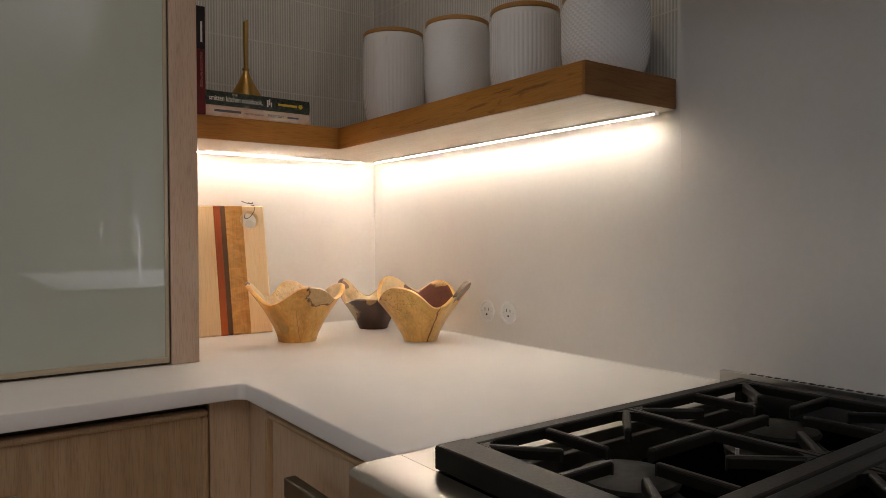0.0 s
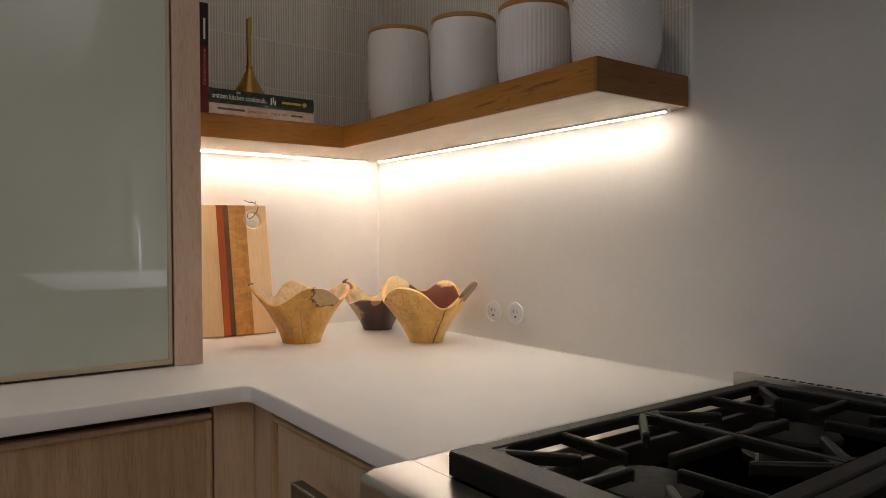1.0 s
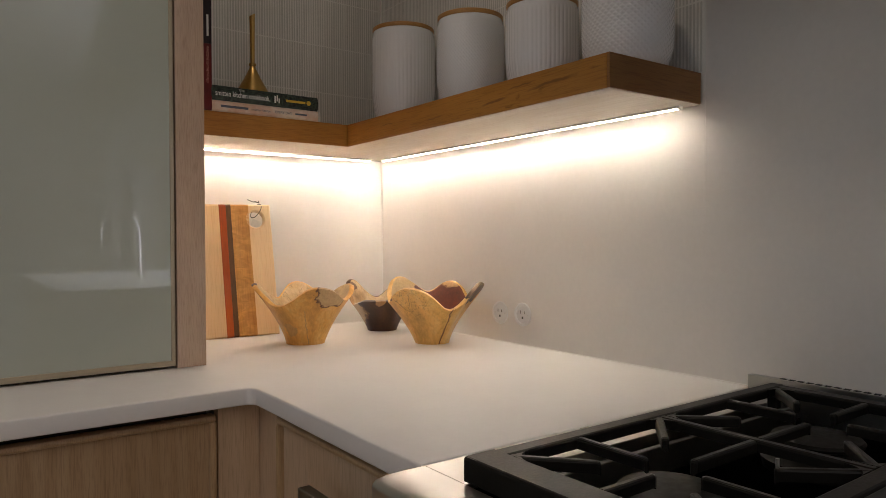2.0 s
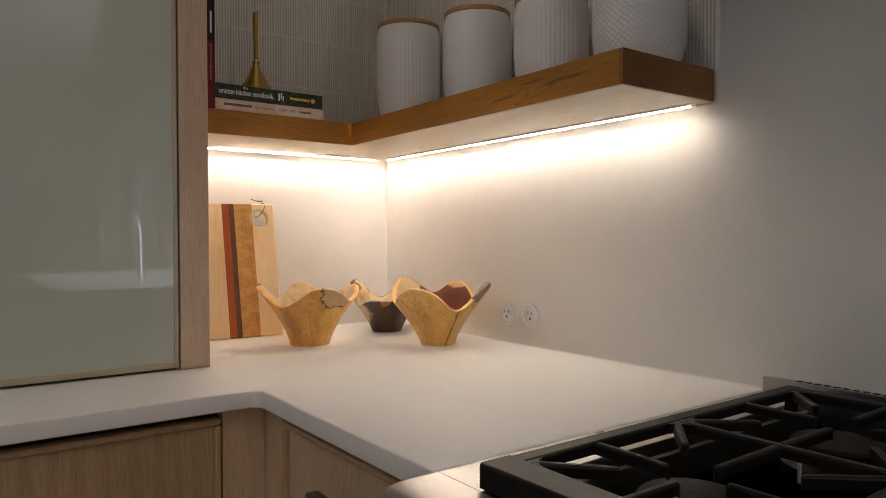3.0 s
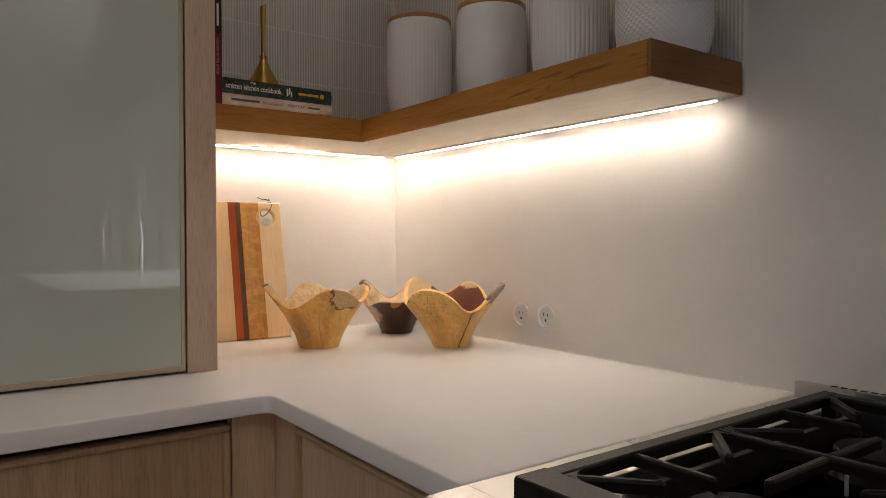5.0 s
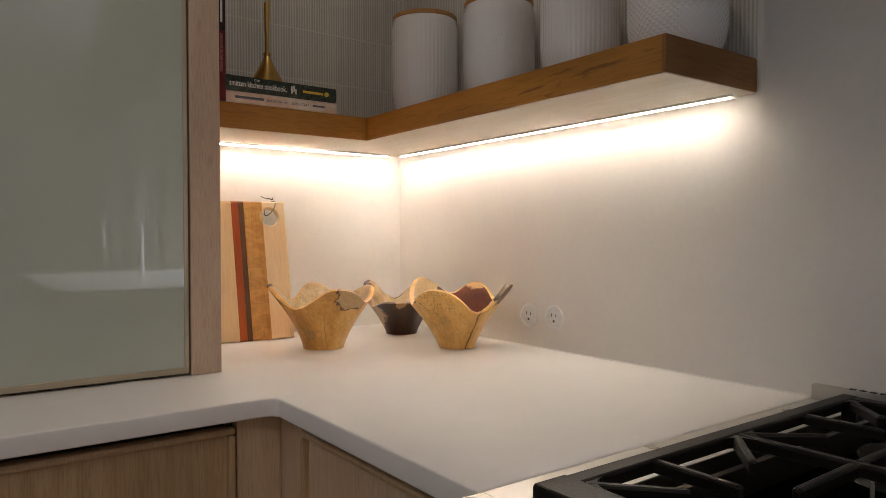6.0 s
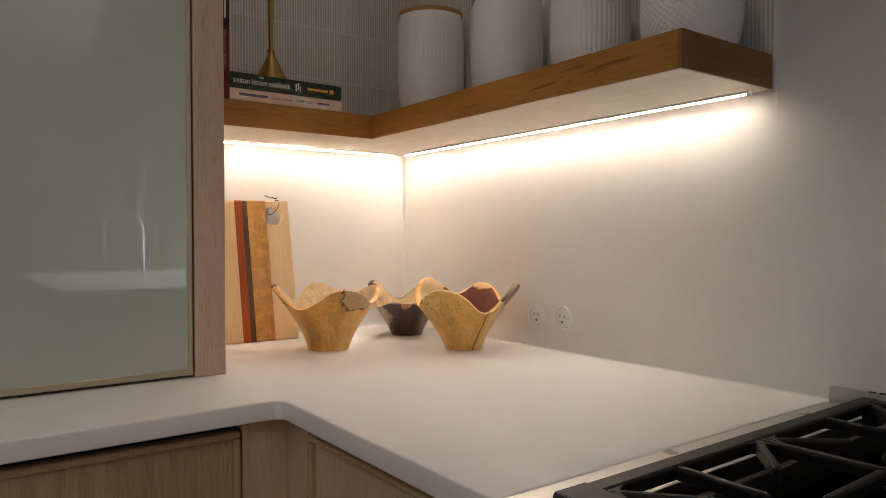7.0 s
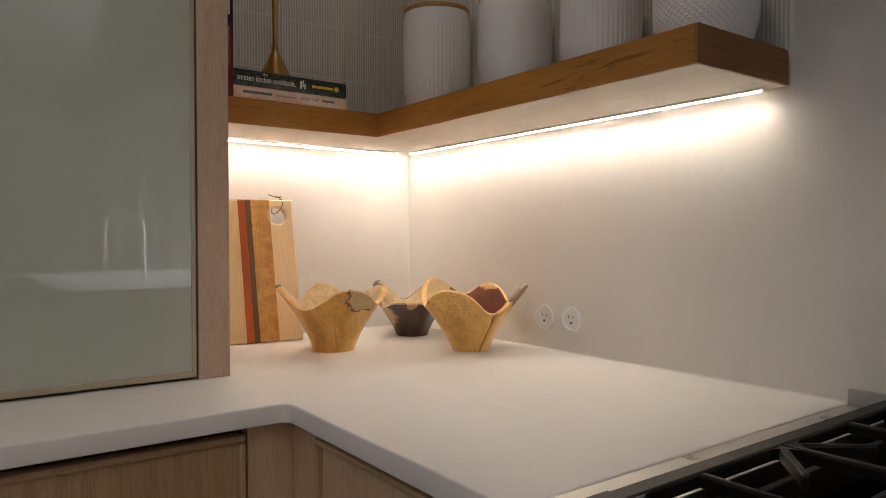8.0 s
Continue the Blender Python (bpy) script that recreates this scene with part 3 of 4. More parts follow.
# ---- tall cabinet with painted glass door standing on the worktop ----
def glass_cabinet():
    c = thing("wall_cabinet", "pale oak cabinet with a grey-green glass door on the worktop", "cabinet", (0, 0, 0))
    x0, z1 = -1.72, 2.45
    part("body", box((x0, CAB_Y + 0.024, TOPZ + 0.0005), (CAB_X - 0.001, -0.003, z1)), OAK, c)
    part("stile", box((CAB_X - 0.0528, CAB_Y, TOPZ + 0.0005), (CAB_X, CAB_Y + 0.0235, z1), 0.0008), OAK_PINK, c)
    part("stile", box((x0, CAB_Y, TOPZ + 0.0005), (x0 + 0.056, CAB_Y + 0.0235, z1), 0.0008), OAK_PINK, c)
    # Dark sheet behind the door edge paints the shade of its gap.
    part("recess", box((x0 + 0.057, CAB_Y + 0.020, TOPZ + 0.0005), (CAB_X - 0.0533, CAB_Y + 0.0238, z1)), SHADOW_GAP, c, "dark strip coloured as the shaded gap round the door")
    a0, a1, zb, zt = x0 + 0.060, CAB_X - 0.0558, TOPZ + 0.005, z1 - 0.01
    door = part("door", box((a0 + 0.008, CAB_Y + 0.0035, zb + 0.010), (a1 - 0.007, CAB_Y + 0.012, zt - 0.01)), GLASS, c, "glossy grey-green back-painted glass")
    for nm, lo, hi in (("frame", (a0, CAB_Y + 0.001, zb), (a1, CAB_Y + 0.018, zb + 0.0105)), ("frame", (a0, CAB_Y + 0.001, zt - 0.0105), (a1, CAB_Y + 0.018, zt)),
                       ("frame", (a1 - 0.0075, CAB_Y + 0.001, zb + 0.0105), (a1, CAB_Y + 0.018, zt - 0.0105)), ("frame", (a0, CAB_Y + 0.001, zb + 0.0105), (a0 + 0.0085, CAB_Y + 0.018, zt - 0.0105))):
        part(nm, box(lo, hi, 0.0008, 1), DOOR_METAL, door, "thin champagne metal frame")


glass_cabinet()


# ---- corner shelf with its light strips ----
def corner_shelf():
    c = thing("corner_shelf", "thick warm-brown oak corner shelf on the backsplash", "shelf", (0, 0, 0))
    d, e = SHELF_D, SHELF_END
    part("board", box((-d, e + 0.0062, SHELF_B), (-0.0045, -0.0035, SHELF_T), 0.0008), SHELF_Y, c)
    part("end_panel", box((-d, e, SHELF_B), (-0.0045, e + 0.006, SHELF_T), 0.0008), SHELF_END_M, c, "darker oak end panel")
    part("board", box((CAB_X + 0.001, -SHELF_DY, SHELF_B), (-d - 0.0006, -0.0035, SHELF_T), 0.0012), SHELF_X, c)
    # Thin undersides whose pale colour stands in for bounced strip light.
    part("underside", box((-d + 0.003, e + 0.003, SHELF_B - 0.0012), (-0.0048, -0.0038, SHELF_B + 0.001), 0.0005, 1), SHELF_UNDER_LIT, c, "oak underside, paled in colour for the strip's bounced light")
    part("underside", box((CAB_X + 0.002, -SHELF_DY + 0.003, SHELF_B - 0.0011), (-d + 0.0028, -0.0038, SHELF_B + 0.001), 0.0005, 1), SHELF_UNDER_LIT, c, "oak underside, paled in colour for the strip's bounced light")


def strip_section(outline, run, a0, a1):
    """Extrudes an outline of (distance from the wall, height) along one wall."""
    bm = bmesh.new()
    ends = []
    for a in (a0, a1):
        ends.append([bm.verts.new((-u, a, SHELF_B - 0.0013 + z) if run == "y" else (a, -u, SHELF_B - 0.0013 + z)) for u, z in outline])
    n = len(outline)
    for k in range(n):
        bm.faces.new((ends[0][k], ends[0][(k + 1) % n], ends[1][(k + 1) % n], ends[1][k]))
    bm.faces.new(ends[0])
    bm.faces.new(ends[1])
    return bm


def light_strip(run, a0, a1):
    c = thing("led_strip", "slim glowing warm-white light strip under the oak shelf", "light strip", group="strips under the shelf")
    # Wall-side fin, a diffuser tilted a little to the room, and a small front lip.
    part("channel", strip_section([(0.0234, 0), (0.0242, 0), (0.0242, -0.0057), (0.0234, -0.0057)], run, a0, a1), WHITE_METAL, c, "thin white metal channel")
    part("diffuser", strip_section([(0.0244, -0.0002), (0.0304, -0.0002), (0.0304, -0.0030), (0.0244, -0.0060)], run, a0 + 0.001, a1 - 0.001), LED, c, "glowing diffuser")
    part("front_lip", strip_section([(0.0305, 0), (0.0314, 0), (0.0314, -0.0045), (0.0305, -0.0045)], run, a0, a1), WHITE_METAL, c, "thin pale front lip")
    if run == "y":
        part("end_cap", strip_section([(0.0222, 0), (0.0324, 0), (0.0324, -0.0040), (0.0258, -0.0068), (0.0222, -0.0068)], run, a0 - 0.007, a0 - 0.0002), PLASTIC, c, "white end cap")


corner_shelf()
light_strip("y", -1.023, -0.050)
light_strip("x", CAB_X + 0.004, -0.056)


# ---- ribbed wall tile above the shelf ----
def ribbed_tile(name, length, to_world, skip_end=0.0):
    """Courses of narrow half-round ribs, 7 mm wide and 128 mm high, joined in one sheet."""
    verts, faces = [], []
    pitch, seg, rise = 0.0070, 5, 0.0017
    z_lines = [SHELF_T + 0.002] + [1.5600 + 0.1290 * k for k in range(8)] + [CEILING - 0.002]
    rnd = random.Random(5)
    for z0, z1 in zip(z_lines, z_lines[1:]):
        z0, z1 = z0 + 0.0014, z1 - 0.0014
        n = int((length - skip_end) / pitch)
        for k in range(n):
            a, w = k * pitch + 0.0004, pitch - 0.0008
            lift = rnd.uniform(-0.00025, 0.00025)
            base = len(verts)
            for z in (z0, z1):
                for s in range(seg + 1):
                    u = s / seg
                    verts.append(to_world(a + w * u, 0.0015 + lift + rise * math.sin(math.pi * u) ** 0.8, z))
            for s in range(seg):
                faces.append((base + s, base + s + 1, base + seg + 2 + s, base + seg + 1 + s))
            faces.append(tuple(base + s for s in range(seg + 1)))
            faces.append(tuple(base + seg + 1 + s for s in range(seg + 1)))
    me = bpy.data.meshes.new(name)
    me.from_pydata(verts, [], faces)
    me.materials.append(TILE)
    return new(name, me)


def tile_field(name, back_lo, back_hi, length, to_world, label):
    w = structure(name, box(back_lo, back_hi), GROUT, label, "tile")
    t = ribbed_tile("ribs", length, to_world)
    t.parent = w
    tagged(t, "pale grey glazed ribs in stacked courses", kind="stuff")


tile_field("tile_north", (CAB_X - 0.02, 0.0014, SHELF_T), (-0.0005, 0.0198, CEILING - 0.001), 0.63, lambda a, h, z: (-0.003 - a, 0.004 - h, z), "grey-white ribbed tile above the shelf")
tile_field("tile_east", (0.0014, SHELF_END - 0.006, SHELF_T), (0.0198, 0.0013, CEILING - 0.001), 1.052, lambda a, h, z: (0.004 - h, -0.003 - a, z), "grey-white ribbed tile above the long shelf")


# ---- canisters ----
def canister(x, y, radius, height, pattern, label, turn):
    c = thing("canister", label, "canister", (x, y, SHELF_T), "canisters on the shelf", rz=turn)
    seg = {"rib": 312, "fine": 420, "diamond": 440}[pattern]
    rows = {"rib": 60, "fine": 96, "diamond": 140}[pattern]
    lid = 0.011
    body_h = height - lid
    bm = bmesh.new()
    rings = []
    for j in range(rows + 1):
        u = j / rows
        z = body_h * u
        low = min(1.0, u / 0.42)
        r0 = radius * (0.80 + 0.20 * math.sin(low * math.pi / 2) ** 0.9)
        if u < 0.02:
            r0 -= 0.003 * (1 - u / 0.02)
        if u > 0.92:
            r0 -= radius * 0.035 * ((u - 0.92) / 0.08) ** 2
        fade = min(1, max(0, (u - 0.05) / 0.06)) * min(1, max(0, (0.955 - u) / 0.03))
        ring = []
        for k in range(seg):
            a = 2 * math.pi * k / seg
            if pattern == "rib":
                h = 0.0008 * abs(math.sin(26 * a))
            elif pattern == "fine":
                h = 0.0018 * max(0, math.cos(70 * a + math.pi * (j // 2 % 2)) * (1 if j % 2 else 0.1))
            else:
                p, q = 22 * a / math.pi + z / 0.0100, 22 * a / math.pi - z / 0.0100
                p, q = abs(p % 1 * 2 - 1), abs(q % 1 * 2 - 1)
                h = 0.0015 * min(1 - p, 1 - q, 0.85)
            r = r0 + h * fade
            ring.append(bm.verts.new((r * math.cos(a), r * math.sin(a), z)))
        rings.append(ring)
    for p, q in zip(rings, rings[1:]):
        for k in range(seg):
            bm.faces.new((p[k], p[(k + 1) % seg], q[(k + 1) % seg], q[k]))
    bm.faces.new(rings[0])
    bm.faces.new(rings[-1])
    part("jar", bm, CERAMIC, c, "", 60)
    rl = radius * 0.975
    part("lid", lathe([(rl * 0.9, body_h + 0.0003), (rl, body_h + 0.001), (rl + 0.001, body_h + 0.004), (rl + 0.001, body_h + lid - 0.002), (rl - 0.002, body_h + lid), (0.01, body_h + lid)], 64), LIDWOOD, c, "flat acacia wood lid", 40)


CAN_X = -0.095
canister(CAN_X, -0.264, 0.0790, 0.2500, "rib", "tallest white glazed canister with fine vertical ribs and wooden lid", 3)
canister(CAN_X, -0.537, 0.0738, 0.2105, "fine", "white glazed canister with a small dimple pattern and wooden lid", 11)
canister(CAN_X, -0.763, 0.0710, 0.1785, "rib", "shorter white glazed canister with vertical ribs and wooden lid", 25)
canister(CAN_X, -0.970, 0.0763, 0.1490, "diamond", "squat white glazed canister with raised diamond pattern and wooden lid", 0)


# ---- books and funnel ----
def book(name, lo, hi, cover_mat, label, spine="front"):
    """A closed hardback with its spine to the front (-y): two boards, a rounded spine, a page block. lo, hi: lying or upright box."""
    c = thing(name, label, "book", ((lo[0] + hi[0]) / 2, (lo[1] + hi[1]) / 2, lo[2]))
    h = Vector(((hi[0] - lo[0]) / 2, (hi[1] - lo[1]) / 2, hi[2] - lo[2]))
    return c, h


def lying_book(x0, x1, z0, z1, cover_mat, label, turn=0.0):
    c, h = book("book", (x0, -0.2335, z0), (x1, -0.031, z1), cover_mat, label)
    c.rotation_euler = (0, 0, radians(turn))
    part("pages", box((-h.x + 0.004, -h.y + 0.006, 0.0026), (h.x - 0.004, h.y - 0.003, h.z - 0.0026)), PAPER, c, "cream page block")
    part("cover_board", box((-h.x, -h.y + 0.004, 0.0), (h.x, h.y, 0.0025), 0.0005, 1), cover_mat, c)
    part("cover_board", box((-h.x, -h.y + 0.004, h.z - 0.0025), (h.x, h.y, h.z), 0.0005, 1), cover_mat, c)
    bm = bmesh.new()
    n = 8
    prof = [(-h.y + 0.0042 - 0.0042 * math.sin(math.pi * k / n) ** 0.5, h.z * k / n) for k in range(n + 1)] + [(-h.y + 0.0058, h.z), (-h.y + 0.0058, 0.0)]
    a = [bm.verts.new((-h.x, y, z)) for y, z in prof]
    b = [bm.verts.new((h.x, y, z)) for y, z in prof]
    for k in range(len(prof)):
        bm.faces.new((a[k], a[(k + 1) % len(prof)], b[(k + 1) % len(prof)], b[k]))
    bm.faces.new(a)
    bm.faces.new(b)
    sp = part("spine", bm, cover_mat, c, "", 40)
    return c, h, sp


def books():
    z0, z1, z2 = SHELF_T + 0.0003, SHELF_T + 0.0245, SHELF_T + 0.0570
    c, h, sp = lying_book(-0.571, -0.318, z0, z1, COVER_PALE, "pale watercolour hardback cookbook lying on the shelf")
    y, zc = -h.y - 0.0002, h.z / 2
    def on(x, z):
        return pose(x, y, z, 90, 0, 0)
    writing("smitten kitchen", 0.0080, on(-0.039, zc - 0.0005), INK_BLUE, sp, squeeze=0.93)
    writing("EVERY DAY", 0.0088, on(0.0175, zc - 0.0005), INK_BLUE, sp, squeeze=0.92)
    part("print_bar", box((-0.108, y - 0.0001, zc - 0.0026), (-0.046, y + 0.0002, zc + 0.0026)), INK_BLUE, sp, "bar of slate print")
    part("print_bar", box((0.067, y - 0.0001, zc - 0.0022), (0.096, y + 0.0002, zc + 0.0018)), INK_BLUE, sp, "bar of slate print")
    c, h, sp = lying_book(-0.5735, -0.319, z1 + 0.0003, z2, COVER_BLACK, "black hardback cookbook with white lettering lying on another book", 0.4)
    y, zc = -h.y - 0.0002, h.z / 2
    writing("smitten kitchen cookbook.", 0.0165, on(-0.119, zc - 0.001), INK_WHITE, sp, squeeze=0.705, bold=0.0002)
    writing("the", 0.0095, on(-0.066, zc + 0.0105), INK_WHITE, sp)
    bm = box((0.017, y - 0.0001, zc - 0.008), (0.021, y + 0.0002, zc + 0.008))
    box((0.0225, y - 0.0001, zc - 0.004), (0.0255, y + 0.0002, zc + 0.010), bm=bm)
    box((0.027, y - 0.0001, zc - 0.008), (0.030, y + 0.0002, zc + 0.003), bm=bm)
    part("print_mark", bm, INK_WHITE, sp, "small white emblem")
    part("print_bar", box((0.045, y - 0.0001, zc - 0.0028), (0.094, y + 0.0002, zc + 0.0026)), INK_YELLOW, sp, "bar of yellow print")
    bm = lathe([(0.0055, 0.0), (0.0055, 0.0003)], 20)
    bmesh.ops.transform(bm, matrix=pose(0.1025, y + 0.0001, zc, 90, 0, 0), verts=bm.verts)
    part("print_dot", bm, INK_YELLOW, sp, "yellow dot")
    # upright wine book beside the cabinet
    c = thing("book", "dark red upright hardback book standing against the cabinet", "book", (-0.5855, -0.125, SHELF_T + 0.0003))
    hh, half = 0.240, 0.0145
    part("pages", box((-half + 0.003, -0.100, 0.003), (half - 0.003, 0.105, hh - 0.004)), PAPER, c, "cream page block")
    part("cover_board", box((-half, -0.102, 0), (-half + 0.0025, 0.108, hh), 0.0005, 1), COVER_RED, c)
    part("cover_board", box((half - 0.0025, -0.102, 0), (half, 0.108, hh), 0.0005, 1), COVER_RED, c)
    split = hh * 0.60
    sp = part("spine", box((-half, -0.1085, 0), (half, -0.1022, split), 0.0015, 2), COVER_RED, c)
    sp2 = part("spine", box((-half, -0.1085, split), (half, -0.1022, hh), 0.0015, 2), COVER_DARK, c, "dark upper spine")
    part("print_bar", box((0.0035, -0.1088, split + 0.016), (0.0078, -0.1083, hh - 0.034)), INK_WHITE, sp2, "bar of white print")
    ob = writing("WINDOWS ON THE WORLD", 0.0075, pose(0.005, -0.1087, split - 0.006, 0, 0, 0) @ pose(0, 0, 0, 90, 0, 0) @ pose(0, 0, 0, 0, 0, -90), INK_ROSE, sp, squeeze=0.80)


def funnel():
    c = thing("funnel", "upturned brushed brass funnel standing on the books", "funnel", (-0.4385, -0.125, SHELF_T + 0.0573))
    part("cone", lathe([(0.0465, 0.0), (0.0472, 0.001), (0.0462, 0.003), (0.0355, 0.022), (0.0195, 0.050), (0.0078, 0.074), (0.0062, 0.080), (0.004, 0.080)], 56), BRASS, c, "", 50)
    part("collar", lathe([(0.004, 0.0795), (0.0078, 0.080), (0.0092, 0.083), (0.0078, 0.086), (0.004, 0.0865)], 32), BRASS, c, "turned brass collar", 50)
    bm = lathe([(0.0052, 0.0862), (0.0054, 0.13), (0.0068, 0.200), (0.0066, 0.203), (0.0048, 0.203), (0.0045, 0.19)], 28)
    for v in bm.verts:
        if v.co.z > 0.185:
            v.co.z += 0.65 * (v.co.x - 0.0) * 1.0
    part("spout", bm, BRASS, c, "tapered brass spout cut on the slant", 50)


books()
funnel()


# ---- cutting board ----
def flat_foot(bm):
    """Planes the foot of the leaning board so that it stands flat on the worktop."""
    for v in bm.verts:
        if v.co.z < 0.02:
            v.co.z += v.co.y * math.tan(radians(12.3))


def cutting_board():
    w, h, t = 0.225, 0.334, 0.019
    c = thing("cutting_board", "striped hardwood cutting board leaning on the backsplash", "cutting board", (-0.473, -0.102, TOPZ + 0.0016))
    c.rotation_euler = Euler((radians(-12.3), radians(-0.6), radians(-6.0)))
    xs = [(-0.113, -0.0235, MAPLE, "pale maple strip"), (-0.0235, -0.0065, PADAUK, "red padauk strip"), (-0.0065, 0.0058, WALNUT, "dark walnut strip"), (0.0058, 0.0500, CHERRY, "orange cherry strip")]
    for a, b, m, lab in xs:
        bm = box((a + 0.0001, 0, 0), (b - 0.0001, t, h), 0.0)
        es = [e for e in bm.edges if abs(e.verts[0].co.x - e.verts[1].co.x) > 1e-4]
        bmesh.ops.bevel(bm, geom=es, offset=0.0035, segments=3, affect="EDGES")
        flat_foot(bm)
        part("strip", bm, m, c, lab)
    # last strip carries the round hanging hole
    a, b, hx, hz, hr, n = 0.0500, 0.1055, 0.0665, h - 0.0385, 0.0215, 40
    bm = bmesh.new()
    def ring(y, r):
        return [bm.verts.new((hx + r * math.cos(2 * math.pi * k / n), y, hz + r * math.sin(2 * math.pi * k / n))) for k in range(n)]
    # face rings round the hole
    f1, f2 = ring(0.003, hr), ring(0.0, hr + 0.003)
    f3, f4 = ring(t - 0.003, hr), ring(t, hr + 0.003)
    def plate(inner, y):
        corners = [bm.verts.new((b - 0.003, y, h - 0.003)), bm.verts.new((a + 0.0001, y, h - 0.003)), bm.verts.new((a + 0.0001, y, 0.003)), bm.verts.new((b - 0.003, y, 0.003))]
        q = [n // 8, 3 * n // 8, 5 * n // 8, 7 * n // 8]
        for i in range(4):
            k0, k1 = q[i], q[(i + 1) % 4]
            span = []
            k = k0
            while True:
                span.append(inner[k])
                if k == k1: break
                k = (k + 1) % n
            bm.faces.new([corners[i]] + span + [corners[(i + 1) % 4]])
        return corners
    ca, cb = plate(f2, 0.0), plate(f4, t)
    for u, v in ((f1, f2), (f3, f1), (f4, f3)):
        for k in range(n):
            bm.faces.new((u[k], u[(k + 1) % n], v[(k + 1) % n], v[k]))
    ea = [bm.verts.new((b, y, z)) for y, z in ((0.003, h), (t - 0.003, h), (t - 0.003, 0), (0.003, 0))]
    eb = [bm.verts.new((a + 0.0001, y, z)) for y, z in ((0.003, h), (t - 0.003, h), (t - 0.003, 0), (0.003, 0))]
    bm.faces.new(ea)
    bm.faces.new((ca[0], ca[1], eb[0], ea[0]))
    bm.faces.new((ea[0], eb[0], eb[1], ea[1]))
    bm.faces.new((cb[0], cb[1], eb[1], ea[1]))
    bm.faces.new((ca[0], ea[0], ea[3], ca[3]))
    bm.faces.new((cb[0], ea[1], ea[2], cb[3]))
    bm.faces.new((ca[3], ca[2], eb[3], ea[3]))
    bm.faces.new((ea[3], eb[3], eb[2], ea[2]))
    bm.faces.new((cb[3], cb[2], eb[2], ea[2]))
    flat_foot(bm)
    part("strip", bm, MAPLE, c, "pale maple strip with a round hanging hole")
    # cord loop and tag through the hole
    loop = []
    for k in range(29):
        a2 = math.pi * 2 * k / 28
        loop.append((0.066 + 0.014 * math.cos(a2) + 0.004, -0.004 + 0.013 * math.sin(a2) + 0.008, h - 0.016 + 0.020 * math.sin(a2 + 0.9)))
    bm = tube(loop, 0.0009, 6)
    tube([(0.049, -0.002, h + 0.012), (0.060, -0.004, h + 0.006), (0.071, -0.004, h + 0.005), (0.078, -0.003, h + 0.0045)], 0.0009, 6, bm)
    tube([(0.066, -0.004, h + 0.007), (0.074, -0.006, h + 0.003), (0.077, -0.003, h + 0.008)], 0.0012, 6, bm)
    part("cord", bm, STRING, c, "knotted dark cord loop", 60)
    bm = box((-0.011, -0.0004, -0.009), (0.011, 0.0004, 0.009), 0.0003, 1)
    bmesh.ops.transform(bm, matrix=pose(hx + 0.003, t * 0.45, hz - 0.009, 3, 24, 0), verts=bm.verts)
    part("tag", bm, TAG, c, "small white paper tag")


cutting_board()


